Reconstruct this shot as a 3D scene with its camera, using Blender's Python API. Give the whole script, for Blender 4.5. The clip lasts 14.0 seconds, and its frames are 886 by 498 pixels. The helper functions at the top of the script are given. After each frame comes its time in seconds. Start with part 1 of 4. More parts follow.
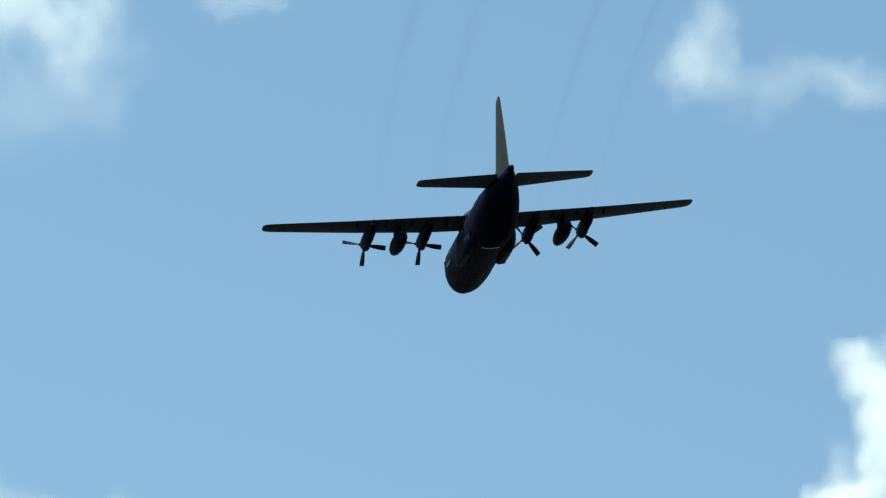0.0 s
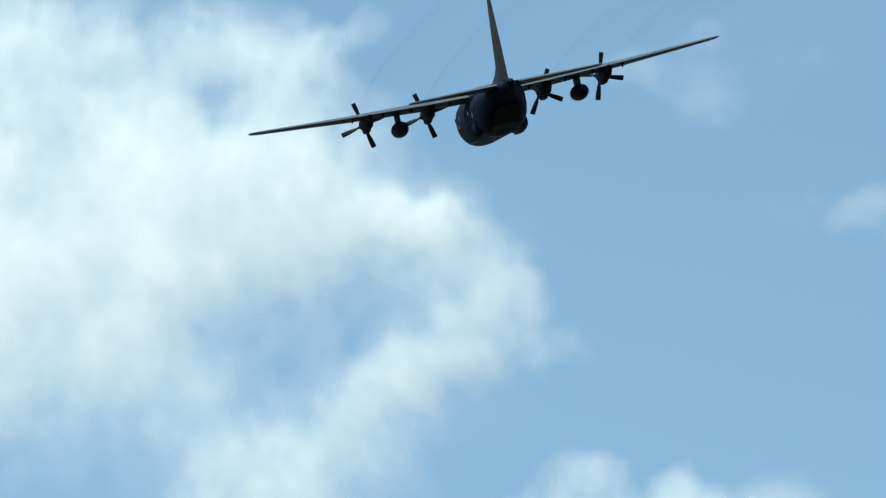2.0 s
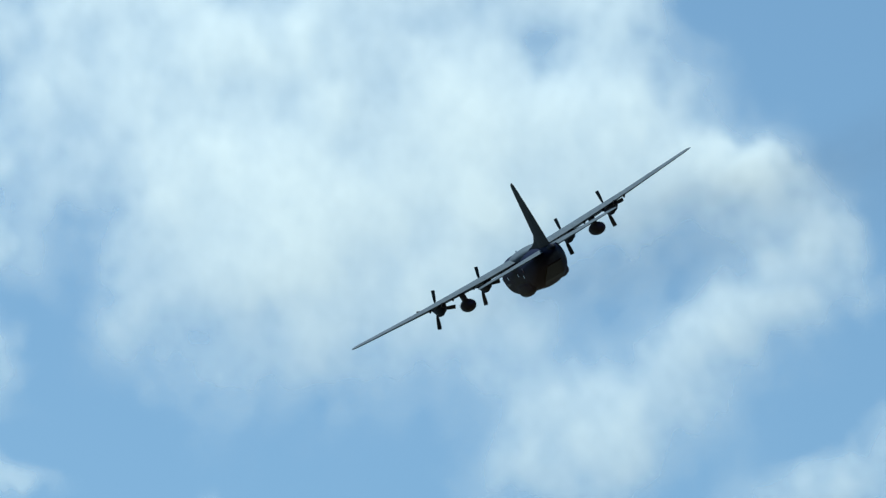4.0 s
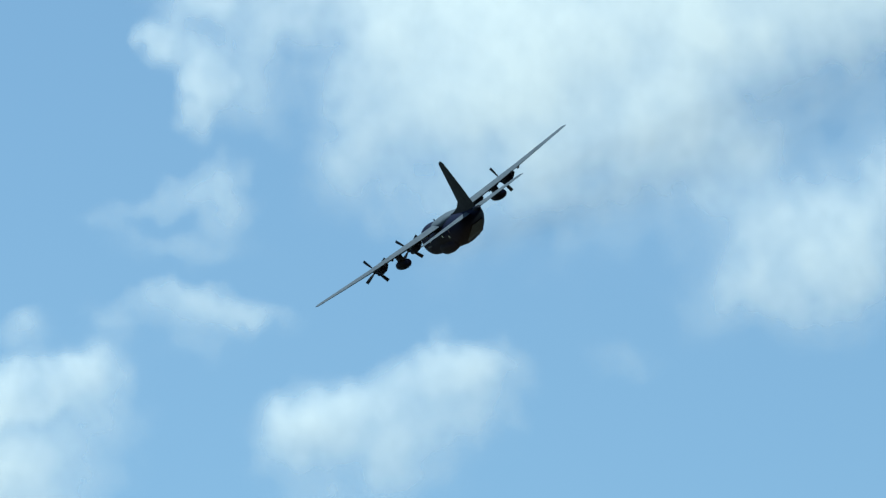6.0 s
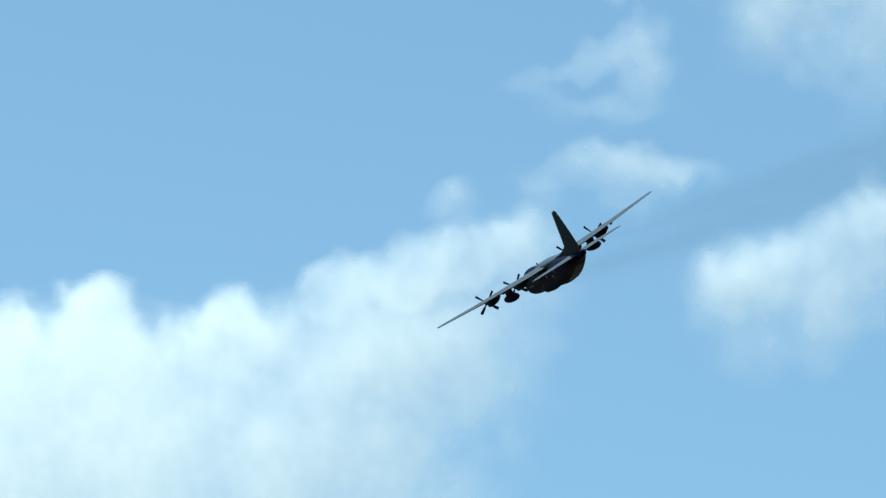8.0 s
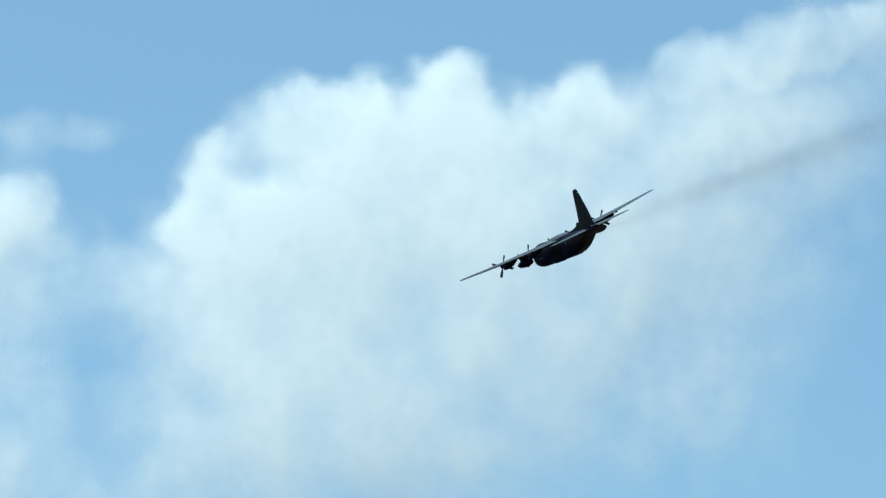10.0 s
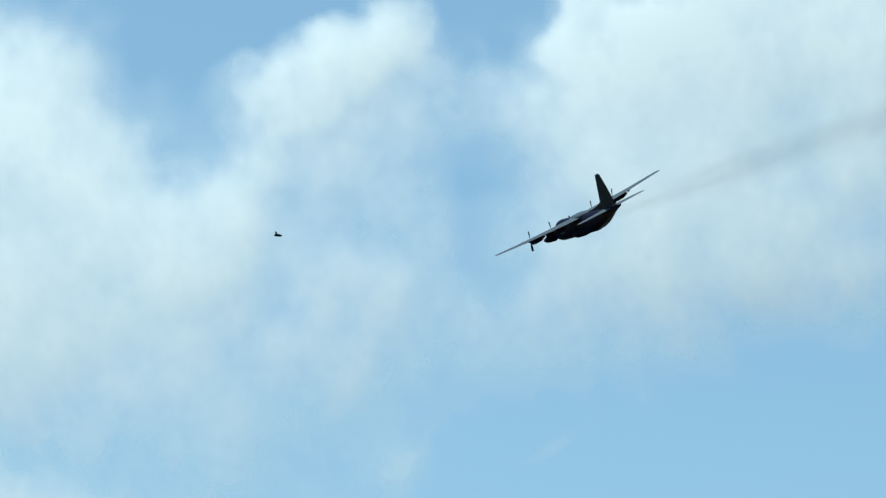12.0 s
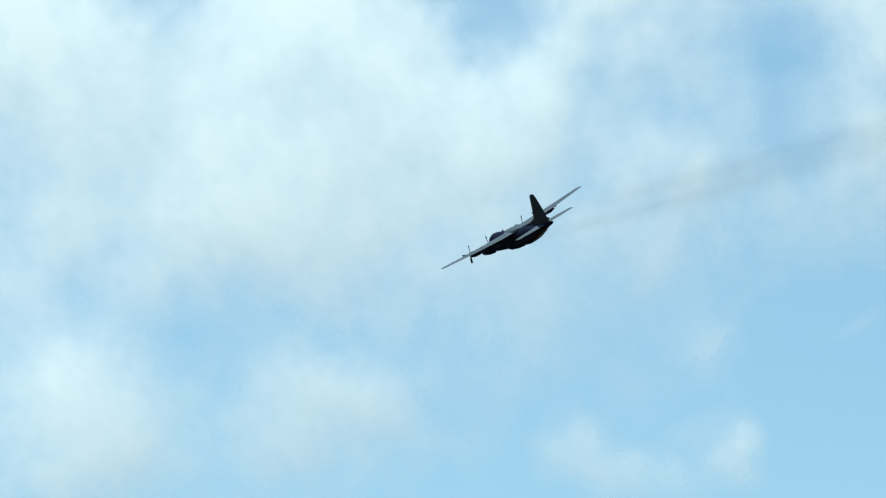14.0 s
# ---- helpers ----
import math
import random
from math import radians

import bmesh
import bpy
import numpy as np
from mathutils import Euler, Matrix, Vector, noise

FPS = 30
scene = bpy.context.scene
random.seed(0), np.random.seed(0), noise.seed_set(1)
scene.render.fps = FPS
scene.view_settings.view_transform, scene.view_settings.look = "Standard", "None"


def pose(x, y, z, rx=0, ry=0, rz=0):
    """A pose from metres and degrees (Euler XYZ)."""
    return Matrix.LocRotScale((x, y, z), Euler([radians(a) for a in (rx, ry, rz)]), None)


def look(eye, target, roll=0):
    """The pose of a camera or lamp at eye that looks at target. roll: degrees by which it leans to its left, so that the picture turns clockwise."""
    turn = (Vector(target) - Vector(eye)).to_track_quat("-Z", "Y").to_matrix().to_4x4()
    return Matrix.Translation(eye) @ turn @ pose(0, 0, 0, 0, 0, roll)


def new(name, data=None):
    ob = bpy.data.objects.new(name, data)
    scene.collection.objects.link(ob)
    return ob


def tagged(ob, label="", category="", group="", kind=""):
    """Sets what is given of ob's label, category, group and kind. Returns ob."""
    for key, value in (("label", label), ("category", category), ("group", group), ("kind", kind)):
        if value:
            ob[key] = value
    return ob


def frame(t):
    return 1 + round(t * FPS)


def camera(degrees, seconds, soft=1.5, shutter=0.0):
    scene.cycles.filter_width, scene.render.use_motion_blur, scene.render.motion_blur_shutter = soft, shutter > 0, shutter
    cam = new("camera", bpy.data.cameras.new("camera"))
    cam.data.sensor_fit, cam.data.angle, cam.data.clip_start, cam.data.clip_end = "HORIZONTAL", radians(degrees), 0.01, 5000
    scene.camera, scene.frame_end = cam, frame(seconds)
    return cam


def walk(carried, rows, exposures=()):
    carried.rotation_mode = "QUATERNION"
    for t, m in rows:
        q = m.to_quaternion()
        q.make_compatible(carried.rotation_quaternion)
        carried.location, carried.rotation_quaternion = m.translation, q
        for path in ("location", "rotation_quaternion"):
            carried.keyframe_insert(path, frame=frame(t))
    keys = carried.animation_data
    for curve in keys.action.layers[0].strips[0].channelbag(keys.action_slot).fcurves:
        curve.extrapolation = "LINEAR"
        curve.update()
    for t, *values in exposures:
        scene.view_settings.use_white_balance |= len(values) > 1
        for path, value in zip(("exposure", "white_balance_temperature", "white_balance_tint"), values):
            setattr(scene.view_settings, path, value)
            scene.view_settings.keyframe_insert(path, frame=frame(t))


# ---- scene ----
cam = camera(8.3, 14.0, soft=1.3)

# ---- the camera stands on the airfield and turns after the aeroplane ----
CAMERA_ROWS = [
    (0, pose(0, 0, 1.7, 116.000, 0.460, 0.224)),
    (0.5, pose(0, 0, 1.7, 113.653, 0.432, 0.932)),
    (1, pose(0, 0, 1.7, 111.953, -0.377, 1.198)),
    (1.5, pose(0, 0, 1.7, 111.523, -0.004, 1.923)),
    (2, pose(0, 0, 1.7, 111.406, 0.248, 2.669)),
    (2.5, pose(0, 0, 1.7, 110.885, 0.084, 3.782)),
    (2.7, pose(0, 0, 1.7, 111.297, 0.038, 4.396)),
    (4.8, pose(0, 0, 1.7, 110.034, -1.659, 5.589)),
    (5, pose(0, 0, 1.7, 109.784, -1.311, 6.147)),
    (5.5, pose(0, 0, 1.7, 109.655, -0.451, 7.112)),
    (6, pose(0, 0, 1.7, 109.223, -0.222, 7.972)),
    (6.5, pose(0, 0, 1.7, 109.072, -0.492, 9.190)),
    (7, pose(0, 0, 1.7, 108.741, -0.863, 10.136)),
    (7.2, pose(0, 0, 1.7, 108.753, 0.364, 10.828)),
    (9.3, pose(0, 0, 1.7, 106.413, 0.891, 14.597)),
    (9.5, pose(0, 0, 1.7, 106.416, 0.222, 14.995)),
    (10, pose(0, 0, 1.7, 105.920, -0.100, 15.753)),
    (10.5, pose(0, 0, 1.7, 105.444, -0.280, 16.717)),
    (11, pose(0, 0, 1.7, 105.146, -0.017, 17.999)),
    (11.5, pose(0, 0, 1.7, 104.723, -0.140, 18.330)),
    (12, pose(0, 0, 1.7, 104.218, 0.177, 19.524)),
    (12.5, pose(0, 0, 1.7, 103.832, 0.158, 20.184)),
    (13, pose(0, 0, 1.7, 103.542, 0.121, 20.753)),
    (13.5, pose(0, 0, 1.7, 103.622, 0.104, 21.571)),
    (14, pose(0, 0, 1.7, 103.086, 0.107, 22.464)),
]

walk(cam, CAMERA_ROWS, [(0, 0.92, 6850, -11.5), (1.2, 0.71, 6800, -9), (2, 0.74, 6620, -10), (2.6, 0.65, 6380, -10), (5, 0.54, 6050, -11),
                       (7, 0.68, 6050, -12.5), (9.5, 0.54, 6020, -11.5), (11, 0.44, 6080, -11), (12.5, 0.45, 6180, -11), (14, 0.56, 6260, -11)])

# ---- daylight ----
SUN_WAY = Vector((-0.38, 0.16, 0.91)).normalized()
world = bpy.data.worlds.new("world")
scene.world = world
world.use_nodes = True
wt = world.node_tree
sky_tex = wt.nodes.new("ShaderNodeTexSky")
sky_tex.sky_type = "NISHITA"
sky_tex.sun_disc = False
sky_tex.sun_elevation = math.asin(SUN_WAY.z)
sky_tex.sun_rotation = math.atan2(SUN_WAY.x, SUN_WAY.y)
sky_tex.altitude = 50
sky_tex.air_density = 1.0
sky_tex.dust_density = 0.15
sky_tex.ozone_density = 1.2
wt.links.new(sky_tex.outputs[0], wt.nodes["Background"].inputs[0])
wt.nodes["Background"].inputs[1].default_value = 0.09

sun_data = bpy.data.lights.new("sun", "SUN")
sun_data.energy, sun_data.angle, sun_data.color = 5.0, radians(0.53), (1.0, 0.99, 0.975)
sun = new("sun", sun_data)
sun.matrix_world = look(SUN_WAY * 2000, (0, 0, 0))


# ---- materials ----
def material(name):
    m = bpy.data.materials.new(name)
    m.use_nodes = True
    nt = m.node_tree
    return m, nt, nt.nodes["Principled BSDF"]


def node(nt, kind, **values):
    n = nt.nodes.new(kind)
    for k, v in values.items():
        n.inputs[k].default_value = v
    return n


def paint(name, dark, light, rough=0.45, metal=0.0, scale=0.35, grain=9.0, bump=0.02, streak=True, ior=1.04):
    """Weathered paint: broad fading, fine grain and streaks along the airflow."""
    m, nt, bsdf = material(name)
    co = nt.nodes.new("ShaderNodeTexCoord")
    big = node(nt, "ShaderNodeTexNoise", Scale=scale, Detail=5.0, Roughness=0.6)
    fine = node(nt, "ShaderNodeTexNoise", Scale=grain, Detail=4.0, Roughness=0.65)
    stretch = nt.nodes.new("ShaderNodeMapping")
    stretch.inputs["Scale"].default_value = (2.2, 0.16, 2.2) if streak else (1, 1, 1)
    run = node(nt, "ShaderNodeTexNoise", Scale=1.6, Detail=3.0)
    nt.links.new(co.outputs["Object"], big.inputs["Vector"])
    nt.links.new(co.outputs["Object"], fine.inputs["Vector"])
    nt.links.new(co.outputs["Object"], stretch.inputs["Vector"])
    nt.links.new(stretch.outputs[0], run.inputs["Vector"])
    a = node(nt, "ShaderNodeMath")
    a.operation = "ADD"
    b = node(nt, "ShaderNodeMath")
    b.operation = "ADD"
    nt.links.new(big.outputs[0], a.inputs[0])
    nt.links.new(run.outputs[0], a.inputs[1])
    nt.links.new(a.outputs[0], b.inputs[0])
    nt.links.new(fine.outputs[0], b.inputs[1])
    ramp = nt.nodes.new("ShaderNodeMapRange")
    ramp.inputs["From Min"].default_value, ramp.inputs["From Max"].default_value = 1.0, 2.0
    nt.links.new(b.outputs[0], ramp.inputs["Value"])
    mix = nt.nodes.new("ShaderNodeMix")
    mix.data_type = "RGBA"
    mix.inputs["A"].default_value, mix.inputs["B"].default_value = (*dark, 1), (*light, 1)
    nt.links.new(ramp.outputs[0], mix.inputs["Factor"])
    nt.links.new(mix.outputs["Result"], bsdf.inputs["Base Color"])
    bsdf.inputs["Roughness"].default_value = rough
    bsdf.inputs["Metallic"].default_value = metal
    bsdf.inputs["IOR"].default_value = ior
    bm_node = node(nt, "ShaderNodeBump", Strength=0.25, Distance=bump)
    nt.links.new(fine.outputs[0], bm_node.inputs["Height"])
    nt.links.new(bm_node.outputs[0], bsdf.inputs["Normal"])
    return m


# one grey in three tones: shade on body and fin, light on wings, painted in
SHADED_GREY = paint("shaded_airframe_grey", (0.006, 0.008, 0.022), (0.012, 0.015, 0.037), 0.6, ior=1.04)
HALF_SHADED_GREY = paint("half_shaded_fin_grey", (0.034, 0.036, 0.04), (0.056, 0.058, 0.062), 0.6, ior=1.04)
LIT_GREY = paint("lit_wing_grey", (0.045, 0.058, 0.078), (0.085, 0.103, 0.132), 0.6, ior=1.06)
DARK = paint("dark_grey_paint", (0.004, 0.0045, 0.009), (0.009, 0.01, 0.016), 0.45)
SEAM = paint("sealed_panel_edge", (0.02, 0.02, 0.022), (0.035, 0.035, 0.037), 0.6)
SOOT = paint("sooty_steel", (0.02, 0.018, 0.016), (0.05, 0.045, 0.04), 0.55, 0.6, 2.0, 20.0)
BLADE = paint("black_blade_paint", (0.02, 0.02, 0.022), (0.045, 0.045, 0.048), 0.4, 0.0, 1.5, 30.0, 0.004, False)
PALE = paint("pale_marking_paint", (0.08, 0.085, 0.09), (0.13, 0.135, 0.14), 0.5, 0.0, 3.0, 30.0, 0.004, False)
WHITE = paint("white_strip", (0.62, 0.62, 0.6), (0.8, 0.8, 0.78), 0.5, 0.0, 3.0, 30.0, 0.004, False)
RED = paint("dull_red_marking_paint", (0.22, 0.04, 0.035), (0.32, 0.07, 0.06), 0.5, 0.0, 3.0, 30.0, 0.004, False)
GROUND = paint("dark_unseen_ground", (0.011, 0.012, 0.013), (0.026, 0.027, 0.028), 0.95, 0.0, 0.02, 0.6, 0.05, False, 1.05)
GLASS, gl_nt, gl = material("cockpit_glass")
gl.inputs["Base Color"].default_value = (0.01, 0.012, 0.014, 1)
gl.inputs["Roughness"].default_value = 0.12
gl.inputs["IOR"].default_value = 1.15


def cloud_material():
    """White droplets that scatter the light from both sides; a thickness stored on the mesh, torn by noise, makes it dense or thin."""
    m, nt, bsdf = material("cloud_droplets")
    nt.nodes.remove(bsdf)
    out = nt.nodes["Material Output"]
    geo = nt.nodes.new("ShaderNodeNewGeometry")
    att = nt.nodes.new("ShaderNodeAttribute")
    att.attribute_name = "thickness"
    fine = node(nt, "ShaderNodeTexNoise", Scale=0.03, Detail=2.5, Roughness=0.45, Distortion=0.3)
    nt.links.new(geo.outputs["Position"], fine.inputs["Vector"])

    def mad(x, mul, add):
        n = nt.nodes.new("ShaderNodeMath")
        n.operation = "MULTIPLY_ADD"
        nt.links.new(x, n.inputs[0])
        n.inputs[1].default_value = mul
        if isinstance(add, float):
            n.inputs[2].default_value = add
        else:
            nt.links.new(add, n.inputs[2])
        return n.outputs[0]

    d = mad(fine.outputs[0], 0.1, mad(att.outputs["Fac"], 1.0, -0.05))
    cover = nt.nodes.new("ShaderNodeMapRange")
    nt.links.new(d, cover.inputs["Value"])
    cover.inputs["From Min"].default_value, cover.inputs["From Max"].default_value = 0.0, 1.0
    cover.inputs["To Min"].default_value, cover.inputs["To Max"].default_value = 0.0, 0.95
    edge = nt.nodes.new("ShaderNodeMapRange")
    nt.links.new(att.outputs["Fac"], edge.inputs["Value"])
    edge.inputs["From Min"].default_value, edge.inputs["From Max"].default_value = 0.012, 0.1
    alpha = nt.nodes.new("ShaderNodeMath")
    alpha.operation = "MULTIPLY"
    nt.links.new(cover.outputs[0], alpha.inputs[0])
    nt.links.new(edge.outputs[0], alpha.inputs[1])
    front = node(nt, "ShaderNodeBsdfDiffuse", Color=(0.92, 0.935, 0.975, 1))
    back = node(nt, "ShaderNodeBsdfTranslucent", Color=(0.92, 0.935, 0.975, 1))
    both = node(nt, "ShaderNodeMixShader", Fac=0.53)
    nt.links.new(front.outputs[0], both.inputs[1])
    nt.links.new(back.outputs[0], both.inputs[2])
    clear = nt.nodes.new("ShaderNodeBsdfTransparent")
    mix = nt.nodes.new("ShaderNodeMixShader")
    nt.links.new(alpha.outputs[0], mix.inputs[0])
    nt.links.new(clear.outputs[0], mix.inputs[1])
    nt.links.new(both.outputs[0], mix.inputs[2])
    nt.links.new(mix.outputs[0], out.inputs[0])
    return m


def smoke_material():
    """Thin brown exhaust: its strength lies on the mesh, and noise breaks it up."""
    m, nt, bsdf = material("exhaust_smoke")
    nt.nodes.remove(bsdf)
    out = nt.nodes["Material Output"]
    co = nt.nodes.new("ShaderNodeTexCoord")
    att = nt.nodes.new("ShaderNodeAttribute")
    att.attribute_name = "thickness"
    stretch = nt.nodes.new("ShaderNodeMapping")
    stretch.inputs["Scale"].default_value = (0.5, 0.05, 0.5)
    nt.links.new(co.outputs["Object"], stretch.inputs["Vector"])
    tear = node(nt, "ShaderNodeTexNoise", Scale=1.0, Detail=5.0, Roughness=0.6)
    nt.links.new(stretch.outputs[0], tear.inputs["Vector"])
    ramp = nt.nodes.new("ShaderNodeMapRange")
    nt.links.new(tear.outputs[0], ramp.inputs["Value"])
    ramp.inputs["From Min"].default_value, ramp.inputs["From Max"].default_value = 0.25, 0.7
    ramp.inputs["To Min"].default_value = 0.35
    alpha = nt.nodes.new("ShaderNodeMath")
    alpha.operation = "MULTIPLY"
    nt.links.new(att.outputs["Fac"], alpha.inputs[0])
    nt.links.new(ramp.outputs[0], alpha.inputs[1])
    soot = node(nt, "ShaderNodeBsdfDiffuse", Color=(0.06, 0.04, 0.022, 1))
    clear = nt.nodes.new("ShaderNodeBsdfTransparent")
    mix = nt.nodes.new("ShaderNodeMixShader")
    nt.links.new(alpha.outputs[0], mix.inputs[0])
    nt.links.new(clear.outputs[0], mix.inputs[1])
    nt.links.new(soot.outputs[0], mix.inputs[2])
    nt.links.new(mix.outputs[0], out.inputs[0])
    return m


CLOUD = cloud_material()
SMOKE = smoke_material()


# ---- mesh helpers ----
def part(name, bm, mat, parent=None, label="", smooth=True):
    """Links a bmesh as one mesh object under a thing or a part."""
    bmesh.ops.recalc_face_normals(bm, faces=bm.faces)
    me = bpy.data.meshes.new(name)
    bm.to_mesh(me)
    bm.free()
    me.materials.append(mat)
    if smooth:
        for p in me.polygons:
            p.use_smooth = True
        me.set_sharp_from_angle(angle=radians(38))
    ob = new(name, me)
    if parent:
        ob.parent = parent
    if label:
        tagged(ob, label)
    return ob


def loft(rings, close_ends=True):
    """A skin over rings with equal numbers of points."""
    bm = bmesh.new()
    vs = [[bm.verts.new(p) for p in ring] for ring in rings]
    n = len(vs[0])
    for a, b in zip(vs, vs[1:]):
        for i in range(n):
            j = (i + 1) % n
            bm.faces.new((a[i], a[j], b[j], b[i]))
    if close_ends:
        bm.faces.new(vs[0])
        bm.faces.new(vs[-1][::-1])
    return bm


def hull_ring(y, zc, w, h, power=2.0, n=36, x=0.0, low=None):
    """A rounded section across the airflow; low: a boxier roundness for its lower half."""
    ring = []
    for i in range(n):
        a = 2 * math.pi * i / n
        c, s = math.cos(a), math.sin(a)
        p = low if low and s < 0 else power
        r = (abs(c) ** p + abs(s) ** p) ** (-1 / p)
        ring.append((x + w * r * c, y, zc + h * r * s))
    return ring


def box(bm, size, at, turn=None):
    m = Matrix.Translation(at) @ (turn.to_4x4() if turn else Matrix()) @ Matrix.Diagonal((*size, 1))
    return bmesh.ops.create_cube(bm, size=1, matrix=m)


def thickness_of(u, t):
    """Half thickness of a wing section at the fraction u of its chord."""
    return 5 * t * (0.2969 * math.sqrt(u) - 0.126 * u - 0.3516 * u * u + 0.2843 * u ** 3 - 0.1036 * u ** 4)


def blade_section(u0, u1, t, n=9):
    """Outline of a wing section between two fractions of its chord: (u, height) pairs."""
    us = [u0 + (u1 - u0) * (0.5 - 0.5 * math.cos(math.pi * i / (n - 1))) for i in range(n)]
    top = [(u, thickness_of(u, t)) for u in us]
    low = [(u, -0.8 * thickness_of(u, t)) for u in reversed(us)]
    if u0 == 0:
        low = low[:-1]
    return top + low


def wing_piece(stations, u0, u1, side, upright=False):
    """A lifting surface from stations (span, leading edge y, chord, height, thickness), cut between two chord fractions."""
    rings = []
    for s, le, c, z, t in stations:
        ring = []
        for u, h in blade_section(u0, u1, t):
            if upright:
                ring.append((h * c, le - u * c, s))
            else:
                ring.append((side * s, le - u * c, z + h * c))
        rings.append(ring)
    return loft(rings)


def between(stations, a, b, steps=2):
    """The stations of a surface cut to a span from a to b."""
    cuts = []
    for k in range(steps + 1):
        s = a + (b - a) * k / steps
        for p, q in zip(stations, stations[1:]):
            if p[0] <= s <= q[0] + 1e-6:
                f = (s - p[0]) / (q[0] - p[0])
                cuts.append(tuple(p[i] + f * (q[i] - p[i]) for i in range(5)))
                break
    return cuts


# ---- the ground: an unseen airfield to the horizon, kept dark to limit bounced light ----
def ground():
    bm = bmesh.new()
    bmesh.ops.create_circle(bm, cap_ends=True, segments=96, radius=9000)
    tagged(part("ground", bm, GROUND, smooth=False), "unseen airfield ground reaching the horizon, kept dark to limit bounced light", "ground", kind="structure")


ground()

# ---- clouds ----
CLOUDS, HOLES = [], []


def cloud_bank(*lobes):
    """One cloud from its lobes: bearing and height in degrees, half width, half height, tilt, thickness, crispness of the rim."""
    CLOUDS.append(lobes)


def gap(*lobes):
    """Clear holes through the banks, given as lobes."""
    HOLES.extend(lobes)


# ---- the lobes of each cloud ----
# patch overhead
cloud_bank((-2.85, 28.02, 0.20, 0.45, -1, 0.25, 1.2), (-2.74, 27.63, 0.26, 0.21, -1, 0.22, 1.2), (-3.24, 27.35, 0.32, 0.26, -1, 0.15, 1.0),
           (-3.87, 27.54, 0.58, 0.18, -1, 0.17, 1.2), (-4.52, 27.43, 0.32, 0.18, -1, 0.24, 1.2))
# corner overhead
cloud_bank((4.32, 28.20, 0.58, 0.29, -1, 0.36, 1.2), (3.78, 28.05, 0.26, 0.42, -1, 0.14, 1.0), (2.05, 28.34, 0.29, 0.14, -1, 0.15, 1.2),
           (4.43, 27.61, 0.85, 0.53, -1, 0.12, 1.0))
# bright knoll
cloud_bank((-4.37, 24.77, 0.26, 0.21, -1, 0.72, 1.9), (-4.50, 24.21, 0.20, 0.48, -1, 0.70, 1.9), (-3.99, 23.55, 0.29, 0.16, -1, 0.70, 1.8),
           (-4.41, 23.55, 0.26, 0.23, -1, 0.75, 1.9), (-4.91, 24.40, 0.39, 0.79, -1, 0.85, 2.0))
# neighbour of the knoll
cloud_bank((-3.74, 23.56, 0.13, 0.20, 0, 0.45, 1.8), (-3.73, 22.66, 0.22, 0.48, 0, 0.50, 1.8), (-4.06, 23.12, 0.26, 0.64, 0, 0.80, 1.6))
# right puff
cloud_bank((-2.47, 21.85, 0.42, 0.26, 0, 0.15, 1.5), (-2.74, 21.47, 0.42, 0.26, 0, 0.12, 1.3), (-1.61, 21.64, 0.64, 0.19, 0, 0.20, 1.0),
           (-3.17, 22.20, 0.26, 0.53, -40, 0.10, 1.0))
# high wisps
cloud_bank((0.59, 23.15, 0.20, 0.13, 0, 0.20, 1.2), (-0.10, 23.46, 0.32, 0.19, 15, 0.08, 1.0), (-0.18, 23.17, 0.64, 0.40, 0, 0.06, 1.0),
           (0.14, 23.12, 0.32, 0.16, -15, 0.06, 1.0), (-0.29, 22.80, 0.29, 0.16, 0, 0.06, 1.0), (-1.36, 23.15, 0.24, 0.12, 0, 0.05, 1.0))
# spike
cloud_bank((3.69, 23.30, 0.53, 0.15, 42, 0.30, 1.4), (4.19, 22.71, 0.40, 0.58, 0, 0.46, 1.6), (5.51, 22.57, 0.58, 0.34, 0, 0.42, 1.7),
           (5.79, 23.35, 0.16, 0.26, 0, 0.35, 1.2), (3.39, 22.51, 0.32, 0.32, 0, 0.20, 1.0), (4.97, 21.84, 1.43, 0.64, 0, 0.48, 1.5),
           (3.35, 21.54, 0.90, 0.53, 0, 0.48, 1.7), (5.18, 23.26, 0.58, 0.42, 0, 0.40, 1.3), (6.91, 23.38, 0.74, 0.69, 0, 0.42, 1.3),
           (4.86, 22.85, 0.58, 0.48, 0, 0.40, 1.2))
